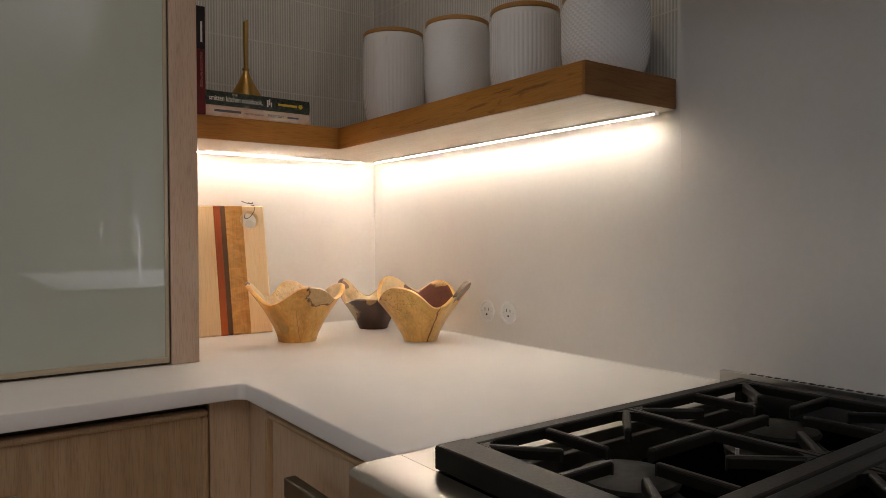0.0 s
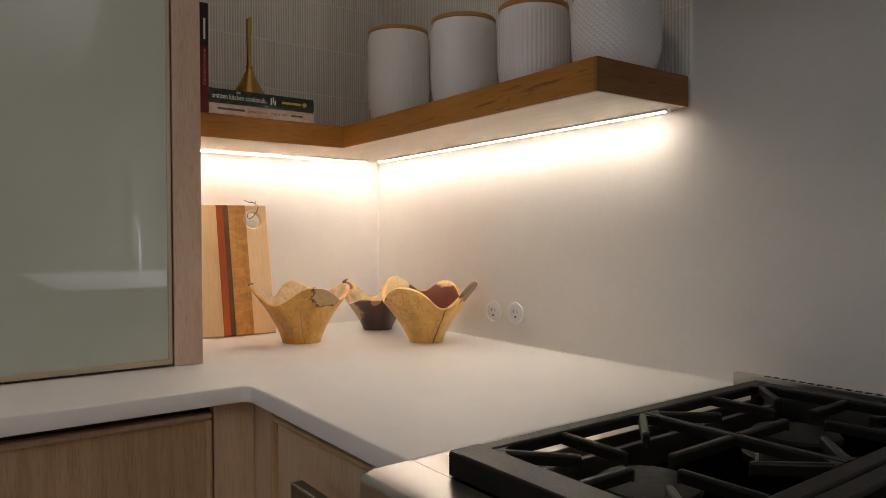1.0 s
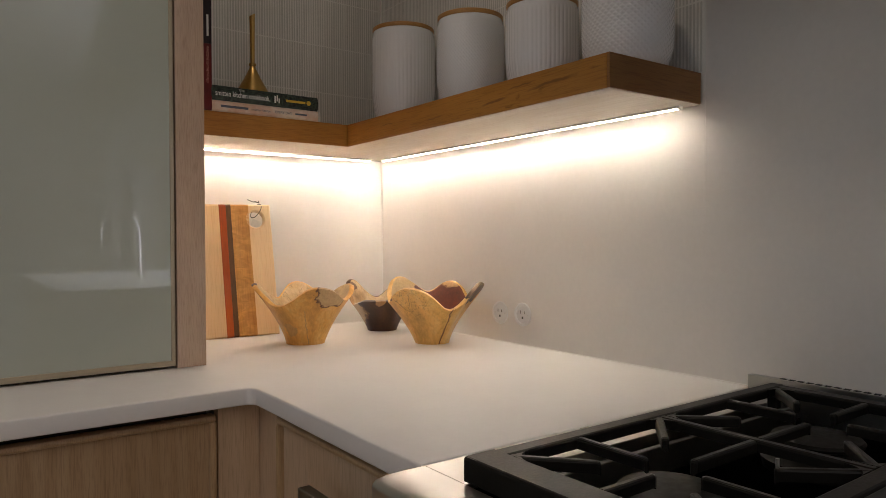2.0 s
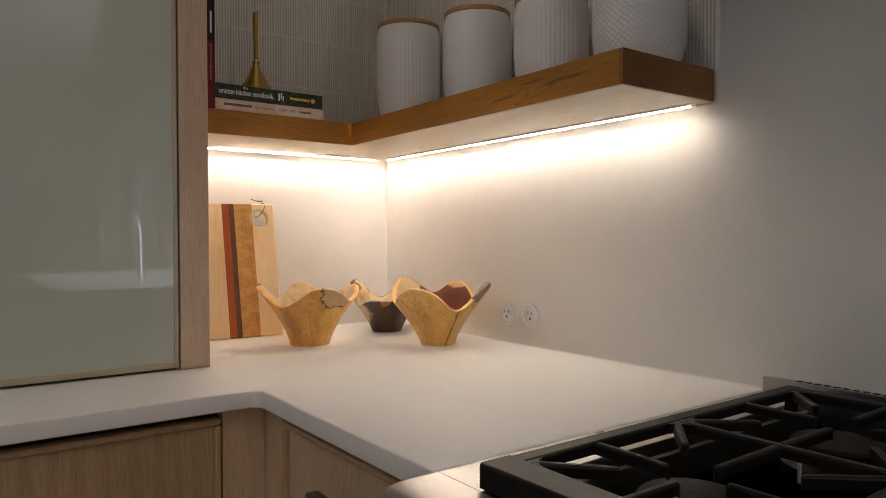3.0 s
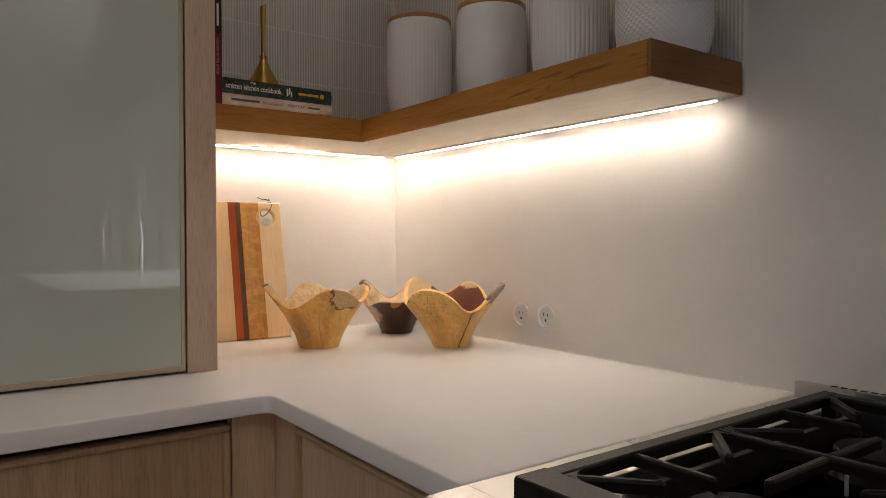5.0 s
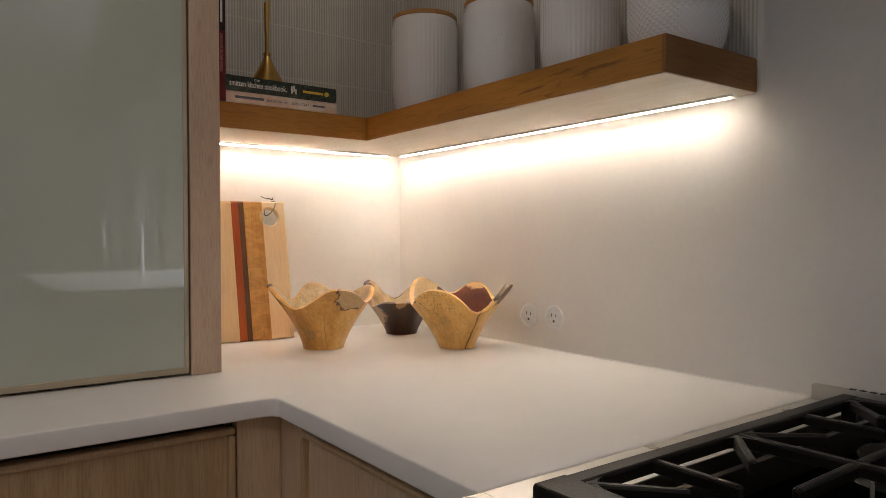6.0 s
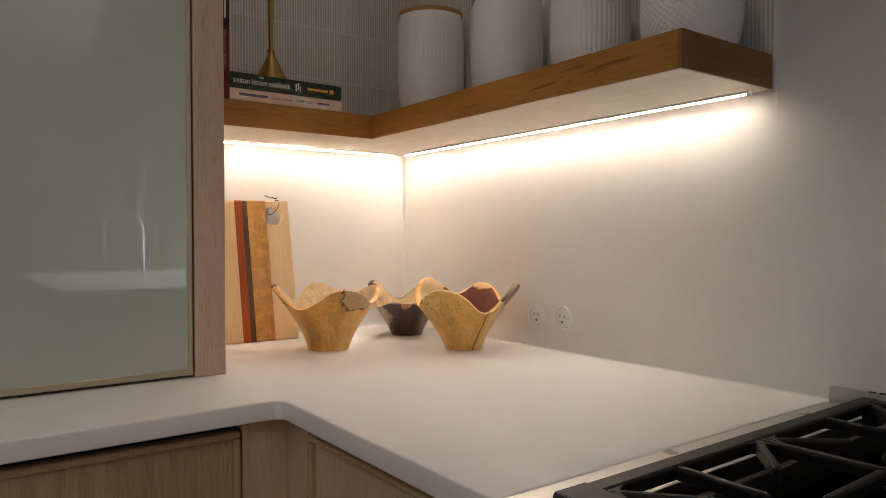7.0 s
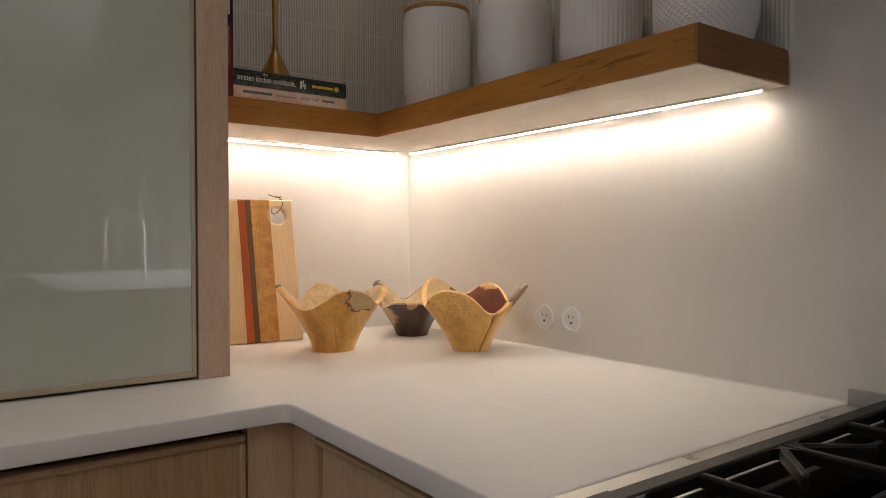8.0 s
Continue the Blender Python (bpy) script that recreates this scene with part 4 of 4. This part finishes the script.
# ---- turned wooden bowls ----
def petal_bowl(x, y, rb, rim, peak, dip, angles, outside, inside, label, seed, widths=(1, 1, 1, 1), heights=(0, 0, 0, 0), sags=(1, 1, 1, 1)):
    """A flared bowl with four raised petals. Angles are seen from the room: 0 to the right along the path, 90 towards the corner."""
    c = thing("wooden_bowl", label, "bowl", (x, y, TOPZ + 0.0004), "turned bowls on the worktop")
    seg, rows, thick = 144, 26, 0.0105
    view = radians(-36.0)
    rnd = random.Random(seed)
    wob = [rnd.uniform(0, 6.28) for _ in range(4)]
    peaks = sorted(zip([radians(g) % (2 * math.pi) for g in angles], widths, heights, sags))
    def lift(a):
        """0 in a dip, 1 on a petal's tip, and the petal's own height; smooth all round."""
        a %= 2 * math.pi
        for n, (a0, w0, h0, s0) in enumerate(peaks):
            a1, w1, h1, s1 = peaks[(n + 1) % len(peaks)]
            span = (a1 - a0) % (2 * math.pi)
            u = ((a - a0) % (2 * math.pi)) / span
            if u <= 1.0:
                k = (w0 + (w1 - w0) * u)
                wave = (0.5 + 0.5 * math.cos(2 * math.pi * u)) ** max(1.0, 1.0 / k)
                ease = u * u * (3 - 2 * u)
                return 1.0 - s0 * (1.0 - wave), (h0 + (h1 - h0) * ease) * (1.0 - s0 * (1.0 - wave))
    outer, inner = [], []
    bm = bmesh.new()
    for j in range(rows + 1):
        s = j / rows
        ro, ri = [], []
        for k in range(seg):
            a = 2 * math.pi * k / seg
            p, extra = lift(a)
            top = dip + (peak - dip) * p + extra + 0.0014 * math.sin(5 * a + wob[0]) + 0.0009 * math.sin(11 * a + wob[1])
            reach = rim * (0.78 + 0.22 * p) * (1 + 0.02 * math.sin(3 * a + wob[2]))
            flare = s ** (1.12 + 0.22 * p) * (0.86 + 0.14 * s)
            r = rb + (reach - rb) * flare
            z = top * s
            th = thick * (1.25 - 0.36 * s) * (1 + 0.30 * p * s)
            ca, sa = math.cos(a + view), math.sin(a + view)
            ro.append(bm.verts.new((r * ca, r * sa, z)))
            zi = 0.010 + (top - 0.010) * s
            r2 = max(0.002, r - th) if s > 0.08 else (rb - th) * (0.35 + 0.65 * s / 0.08)
            ri.append(bm.verts.new((r2 * ca, r2 * sa, zi + (0.0015 if j == rows else 0))))
        outer.append(ro)
        inner.append(ri)
    crest = [bm.verts.new((o.co + i.co) / 2 + Vector((0, 0, 0.0026))) for o, i in zip(outer[-1], inner[-1])]
    for rings, mi in ((outer, 0), (inner, 1)):
        for p, q in zip(rings, rings[1:]):
            for k in range(seg):
                f = bm.faces.new((p[k], p[(k + 1) % seg], q[(k + 1) % seg], q[k]))
                f.material_index = mi
    for k in range(seg):
        f = bm.faces.new((outer[-1][k], outer[-1][(k + 1) % seg], crest[(k + 1) % seg], crest[k]))
        g = bm.faces.new((crest[k], crest[(k + 1) % seg], inner[-1][(k + 1) % seg], inner[-1][k]))
        f.material_index = g.material_index = 0
    bm.faces.new(outer[0])
    f = bm.faces.new(inner[0])
    f.material_index = 1
    part("shell", bm, (outside, inside), c, "", 70)
    return c


petal_bowl(-0.373, -0.272, 0.0440, 0.121, 0.131, 0.092, (36, 110, 188, 298), BOWL_A, PALEWOOD, "honey-coloured spalted maple bowl with four raised petals", 3, (1.4, 1.1, 0.85, 1.15), (0, 0.003, 0.006, 0), (0.9, 0.9, 1.0, 0.8))
petal_bowl(-0.137, -0.445, 0.0395, 0.122, 0.130, 0.080, (64, 130, 250, 344), BOWL_B, REDWOOD, "golden spalted wood bowl with a reddish inside and wavy rim", 8, (1.25, 1.2, 1.1, 1.25), (0.002, 0.014, 0.002, 0.008), (0.5, 0.75, 1.0, 0.75))
petal_bowl(-0.114, -0.185, 0.038, 0.100, 0.122, 0.068, (60, 160, 255, 335), BOWL_C, SPALTWOOD, "small dark walnut bowl with pale spalted petals", 12, (0.9, 1.2, 0.8, 0.8), (-0.004, 0.008, -0.040, -0.004), (0.8, 1.0, 0.6, 1.0))


# ---- outlets ----
def outlet(y, z):
    c = thing("outlet", "round white wall outlet with three slots", "outlet", (0, y, z), "outlets in the backsplash")
    def flat(bm):
        bmesh.ops.transform(bm, matrix=pose(0, 0, 0, 0, -90, 0), verts=bm.verts)
        return bm
    part("ring", flat(lathe([(0.0205, 0.0002), (0.0262, 0.0002), (0.0265, 0.0022), (0.0258, 0.0036), (0.0215, 0.0042), (0.0205, 0.0012)], 48)), PLASTIC, c, "", 40)
    part("insert", flat(lathe([(0.0203, 0.0001), (0.0203, 0.0018), (0.0196, 0.0022), (0.001, 0.0022)], 48)), PLASTIC, c, "", 40)
    for dy, w, hgt in ((0.0062, 0.0007, 0.0036), (-0.0062, 0.0007, 0.0030)):
        part("slot", box((-0.0030, dy - w, 0.0015), (-0.0021, dy + w, 0.0015 + 2 * hgt)), SLOT_GREY, c, "dark slot")
    bm = flat(lathe([(0.0026, 0.002), (0.0026, 0.0029)], 16))
    bmesh.ops.translate(bm, vec=(0, 0, -0.0075), verts=bm.verts)
    part("slot", bm, SLOT_GREY, c, "dark round slot")
    for dy in (0.0168, -0.0168):
        part("tab", box((-0.0030, dy - 0.0022, -0.0008), (-0.0021, dy + 0.0022, 0.0008)), TAG, c, "small grey tab")


outlet(-0.5285, 0.982)
outlet(-0.6055, 0.984)


# ---- gas range ----
GR_Z = 0.941
RW = 0.914


def gas_range():
    y0, y1 = RANGE_Y, RANGE_Y - RW
    c = thing("gas_range", "stainless steel gas range with a black cooktop", "range", (0, 0, 0))
    part("body", box((-0.655, y1, 0.1), (-0.006, y0, 0.859), 0.002), STEEL, c)
    # front bullnose, rounded
    n, r = 8, 0.009
    prof = [(-0.6430, 0.9140), (-0.6438, 0.9152), (-0.672, 0.9156), (-0.690, 0.9152)]
    prof += [(-0.708 + r - r * math.sin(a), 0.9138 - r + r * math.cos(a)) for a in (math.pi / 2 * k / n for k in range(1, n + 1))] + [(-0.708, 0.80), (-0.6430, 0.80)]
    bm = bmesh.new()
    a = [bm.verts.new((x, y0, z)) for x, z in prof]
    b = [bm.verts.new((x, y1, z)) for x, z in prof]
    for k in range(len(prof)):
        bm.faces.new((a[k], a[(k + 1) % len(prof)], b[(k + 1) % len(prof)], b[k]))
    bm.faces.new(a)
    bm.faces.new(b)
    part("bullnose", bm, STEEL, c, "rounded brushed steel front edge", 35)
    part("side_trim", box((-0.6418, y0 - 0.068, 0.85), (-0.016, y0 + 0.0025, 0.9144), 0.0008), STEEL, c, "steel side rim")
    part("side_trim", box((-0.640, y1 + 0.0005, 0.85), (-0.016, y1 + 0.084, 0.9165), 0.0012), STEEL, c, "steel side rim")
    part("pan", box((-0.640, y1 + 0.085, 0.860), (-0.016, y0 - 0.069, 0.878), 0.001), ENAMEL, c, "black enamel burner pan")
    for yy in (y0 - 0.0955, y1 + 0.0955):
        part("rail", box((-0.60, yy - 0.004, 0.8782), (-0.06, yy + 0.004, 0.9106), 0.001), PEWTER, c, "thin steel grate rail")
    part("front_rim", box((-0.6395, y1 + 0.086, 0.8782), (-0.620, y0 - 0.070, 0.9105), 0.003), ENAMEL, c, "black front rim")
    guard = part("back_guard", box((-0.015, y1, 0.862), (-0.0025, y0 + 0.0005, 0.9365), 0.0008), STEEL, c, "low steel back guard")
    for k in range(62):
        ys = y0 - 0.050 - k * 0.0132
        part("vent_slot", box((-0.0118, ys - 0.0082, 0.9364), (-0.0050, ys, 0.9374)), SLOT, guard, "dark vent slot")
    for gx in (-0.4975, -0.2095):
        for gy in (y0 - 0.1985, y0 - 0.479, y0 - 0.7595):
            bur = part("burner", lathe([(0.060, 0.8782), (0.062, 0.890), (0.052, 0.897), (0.044, 0.908), (0.036, 0.909)], 40, centre=(gx, gy)), CAP, c, "cast metal burner head", 40)
            part("cap", lathe([(0.040, 0.9095), (0.050, 0.9105), (0.0515, 0.9135), (0.049, 0.917), (0.030, 0.9195), (0.002, 0.920)], 48, centre=(gx, gy)), CAP, bur, "matt black burner cap", 35)
            if gx > -0.3:
                part("igniter", tube([(gx - 0.068, gy + 0.012, 0.8782), (gx - 0.068, gy + 0.012, 0.900)], 0.0022, 10), TABGREY, bur, "small ceramic igniter", 40)
    for k in range(6):
        yy = y0 - 0.09 - k * (RW - 0.18) / 5
        bm = lathe([(0.019, 0.0), (0.021, 0.003), (0.019, 0.030), (0.017, 0.033), (0.002, 0.033)], 28)
        bmesh.ops.transform(bm, matrix=pose(-0.7082, yy, 0.845, 0, -90, 0), verts=bm.verts)
        part("knob", bm, STEEL, c, "turned steel control knob", 40)
    part("front", box((-0.705, y1 + 0.002, 0.12), (-0.656, y0 - 0.002, 0.798), 0.004), PEWTER, c, "steel front with oven door")


def bar(bm, p, q, w, z_top, h, taper=1.0, drop=0.0):
    """A cast bar from p to q in plan with a softly rounded top; a tapered bar ends in a blunt rounded nose."""
    p, q = Vector(p), Vector(q)
    d = (q - p).normalized()
    s = Vector((-d.y, d.x))
    wq = w * taper
    rings = [(p, w, z_top)]
    if taper < 1.0:
        rings += [(q - d * wq * 0.45, wq, z_top - drop), (q - d * wq * 0.12, wq * 0.82, z_top - drop - 0.0010), (q, wq * 0.45, z_top - drop - 0.0030)]
    else:
        rings.append((q, wq, z_top - drop))
    rows = []
    for pt, ww, zt in rings:
        e = min(0.0030, ww * 0.28)
        outline = [(-ww / 2, zt - h), (-ww / 2, zt - e), (-ww / 2 + e * 0.35, zt - e * 0.35), (-ww / 2 + e, zt), (ww / 2 - e, zt), (ww / 2 - e * 0.35, zt - e * 0.35), (ww / 2, zt - e), (ww / 2, zt - h)]
        rows.append([bm.verts.new((pt.x + s.x * off, pt.y + s.y * off, z)) for off, z in outline])
    n = len(rows[0])
    for a, b in zip(rows, rows[1:]):
        for k in range(n):
            bm.faces.new((a[k], a[(k + 1) % n], b[(k + 1) % n], b[k]))
    bm.faces.new(rows[0])
    bm.faces.new(rows[-1])


def grate():
    """One cast-iron grate over two burners; local origin at its front left corner, x to the back, y to the next grate (negative)."""
    L, W = 0.575, 0.279
    c = thing("burner_grate", "black cast-iron grate with star fingers on the range", "grate", (0, 0, 0), "grates on the range")
    h = 0.013
    for nm, p, q, w, z in (("side_bar", (0.0012, -0.0112), (L, -0.0112), 0.022, -0.0003), ("side_bar", (0.0012, -W + 0.0112), (L, -W + 0.0112), 0.022, -0.0003),
                           ("end_bar", (0.021, -0.0012), (0.021, -W + 0.0012), 0.042, 0.0), ("end_bar", (L - 0.012, -0.0225), (L - 0.012, -W + 0.0225), 0.024, -0.0006)):
        bm = bmesh.new()
        bar(bm, p, q, w, z, 0.0243 if w > 0.04 else h)
        part(nm, bm, IRON, c)
    bm = bmesh.new()
    bar(bm, (L / 2, -0.0225), (L / 2, -W + 0.0225), 0.013, -0.0006, 0.012)
    part("cross_bar", bm, IRON, c)
    for cx, half in ((0.1435, 0), (0.4315, 1)):
        cy = -W / 2
        lo, hi = (0.042, L / 2 - 0.0068) if half == 0 else (L / 2 + 0.0068, L - 0.024)
        for (sx, sy), (tx, ty) in (((lo, cy), (cx - 0.030, cy)), ((hi, cy), (cx + 0.030, cy)), ((cx, -0.0225), (cx, cy + 0.030)), ((cx, -W + 0.0225), (cx, cy - 0.030))):
            bm = bmesh.new()
            bar(bm, (sx, sy), (tx, ty), 0.0105, -0.001, 0.0120, 0.85, 0.0005)
            part("finger", bm, IRON, c)
        for sx, sy, ux, uy in ((lo, -0.0225, 1, -1), (hi, -0.0225, -1, -1), (lo, -W + 0.0225, 1, 1), (hi, -W + 0.0225, -1, 1)):
            d = Vector((cx - sx, cy - sy)).normalized()
            bm = bmesh.new()
            bar(bm, (sx + d.x * 0.001, sy + d.y * 0.001), (sx + d.x * 0.088, sy + d.y * 0.088), 0.0105, -0.001, 0.0120, 0.8, 0.0)
            part("finger", bm, IRON, c)
    for wx, wy, ux, uy in ((0.042, -0.0225, 1, -1), (0.042, -W + 0.0225, 1, 1), (L - 0.024, -0.0225, -1, -1), (L - 0.024, -W + 0.0225, -1, 1),
                           (L / 2 - 0.0066, -0.0225, -1, -1), (L / 2 + 0.0066, -0.0225, 1, -1), (L / 2 - 0.0066, -W + 0.0225, -1, 1), (L / 2 + 0.0066, -W + 0.0225, 1, 1)):
        e = 0.025
        curve = [(wx + ux * e * (1 - math.sin(t)), wy + uy * e * (1 - math.cos(t))) for t in (math.pi / 2 * k / 6 for k in range(7))]
        part("web", prism([(wx, wy)] + curve, -0.0125, -0.0012), IRON, c)
    for px, py in ((0.06, -0.0225), (L - 0.03, -0.0225), (0.06, -W + 0.0225), (L - 0.03, -W + 0.0225)):
        part("foot", box((px - 0.008, py - 0.006, -0.0300), (px + 0.008, py + 0.006, -h + 0.002), 0.001, 1), IRON, c)
    return c


gas_range()
g0 = grate()
g0.location = (-0.641, RANGE_Y - 0.063, GR_Z)
for k in (1, 2):
    copy_thing(g0, pose(-0.641, RANGE_Y - 0.063 - 0.2805 * k, GR_Z))


# ---- island with sink tap, seen mirrored in the glass door ----
def island():
    c = thing("kitchen_island", "kitchen island with a pale stone top", "island", (0, 0, 0))
    part("cabinet", box((-0.57, -4.70, 0.0), (0.85, -2.74, 0.874), 0.002), OAK, c)
    part("top", box((-0.60, -4.74, 0.875), (0.90, -2.71, 0.915), 0.003), TOP, c, "cream stone top")
    t = thing("kitchen_tap", "tall brushed nickel gooseneck tap on the island", "tap", (-0.03, -3.75, 0.9152))
    part("base", lathe([(0.026, 0.0), (0.026, 0.006), (0.018, 0.012), (0.014, 0.06)], 24), NICKEL, t, "", 40)
    pts = [(0, 0, 0.05), (0, 0, 0.28)] + [(-0.11 + 0.11 * math.cos(a), 0, 0.28 + 0.13 * math.sin(a)) for a in (math.pi * k / 16 for k in range(1, 17))] + [(-0.22, 0, 0.20)]
    part("spout", tube(pts, 0.0105, 14), NICKEL, t, "", 40)


island()


# ---- windows ----
def window(name, axis, at, a0, a1, z0, z1, label, bars):
    w = thing(name, label, "window", kind="structure")
    f = 0.05
    def b(p, q, lo, hi, th=0.03):
        if axis == "x":
            return box((p, at - th, lo), (q, at + th, hi), 0.002, 1)
        return box((at - th, p, lo), (at + th, q, hi), 0.002, 1)
    part("window_frame", b(a0, a1, z1 - f, z1), WHITE_TRIM, w)
    part("window_frame", b(a0, a1, z0, z0 + f), WHITE_TRIM, w)
    for p in (a0, a1 - f):
        part("window_frame", b(p, p + f, z0 + f, z1 - f), WHITE_TRIM, w)
    for k in range(1, bars):
        p = a0 + (a1 - a0) * k / bars
        part("mullion", b(p - 0.02, p + 0.02, z0 + f, z1 - f), WHITE_TRIM, w)


window("window_1", "y", -4.47, -2.15, -0.45, 1.45, 2.45, "white framed window in the west wall", 4)
window("window_2", "y", 1.97, -5.3, -2.7, 0.85, 2.25, "wide white framed side window", 4)


def far_door():
    d = thing("door_1", "grey panelled door with casing in the far wall", "door", kind="structure")
    part("casing", box((0.40, -6.999, 0.0), (0.50, -6.975, 2.16), 0.002, 1), PAINT, d)
    part("casing", box((1.34, -6.999, 0.0), (1.44, -6.975, 2.16), 0.002, 1), PAINT, d)
    part("casing", box((0.40, -6.999, 2.162), (1.44, -6.975, 2.26), 0.002, 1), PAINT, d)
    leaf = part("leaf", box((0.505, -6.998, 0.005), (1.335, -6.985, 2.155), 0.001, 1), TAUPE, d)
    for x in (0.62, 0.98):
        part("panel", box((x, -6.986, 0.25), (x + 0.24, -6.978, 2.0), 0.004, 2), PAINT, leaf)


far_door()


def range_hood():
    c = thing("range_hood", "plain plastered hood high over the range", "range hood", (0, 0, 0))
    y0, y1 = RANGE_Y + 0.085, RANGE_Y - RW - 0.085
    bm = bmesh.new()
    foot = [(-0.58, y0), (-0.58, y1), (-0.002, y1), (-0.002, y0)]
    head = [(-0.34, y0), (-0.34, y1), (-0.002, y1), (-0.002, y0)]
    a = [bm.verts.new((x, y, 1.86)) for x, y in foot]
    b = [bm.verts.new((x, y, CEILING - 0.003)) for x, y in head]
    for k in range(4):
        bm.faces.new((a[k], a[(k + 1) % 4], b[(k + 1) % 4], b[k]))
    bm.faces.new(a)
    bm.faces.new(b)
    part("canopy", bm, PAINT, c)
    part("rim", box((-0.59, y1 - 0.004, 1.60), (-0.002, y0 + 0.004, 1.859), 0.004), PAINT, c)
    part("liner", box((-0.55, y1 + 0.03, 1.592), (-0.03, y0 - 0.03, 1.5995), 0.001, 1), PEWTER, c, "dark metal liner")


range_hood()


def downlight(x, y):
    c = thing("ceiling_light", "small round white recessed ceiling light", "ceiling light", (x, y, CEILING), "recessed ceiling lights")
    part("trim_ring", lathe([(0.077, -0.0005), (0.094, -0.0005), (0.094, -0.004), (0.090, -0.006), (0.079, -0.005)], 40), WHITE_TRIM, c, "", 40)
    return c


for dx, dy, watts in DOWNLIGHTS:
    downlight(dx, dy)
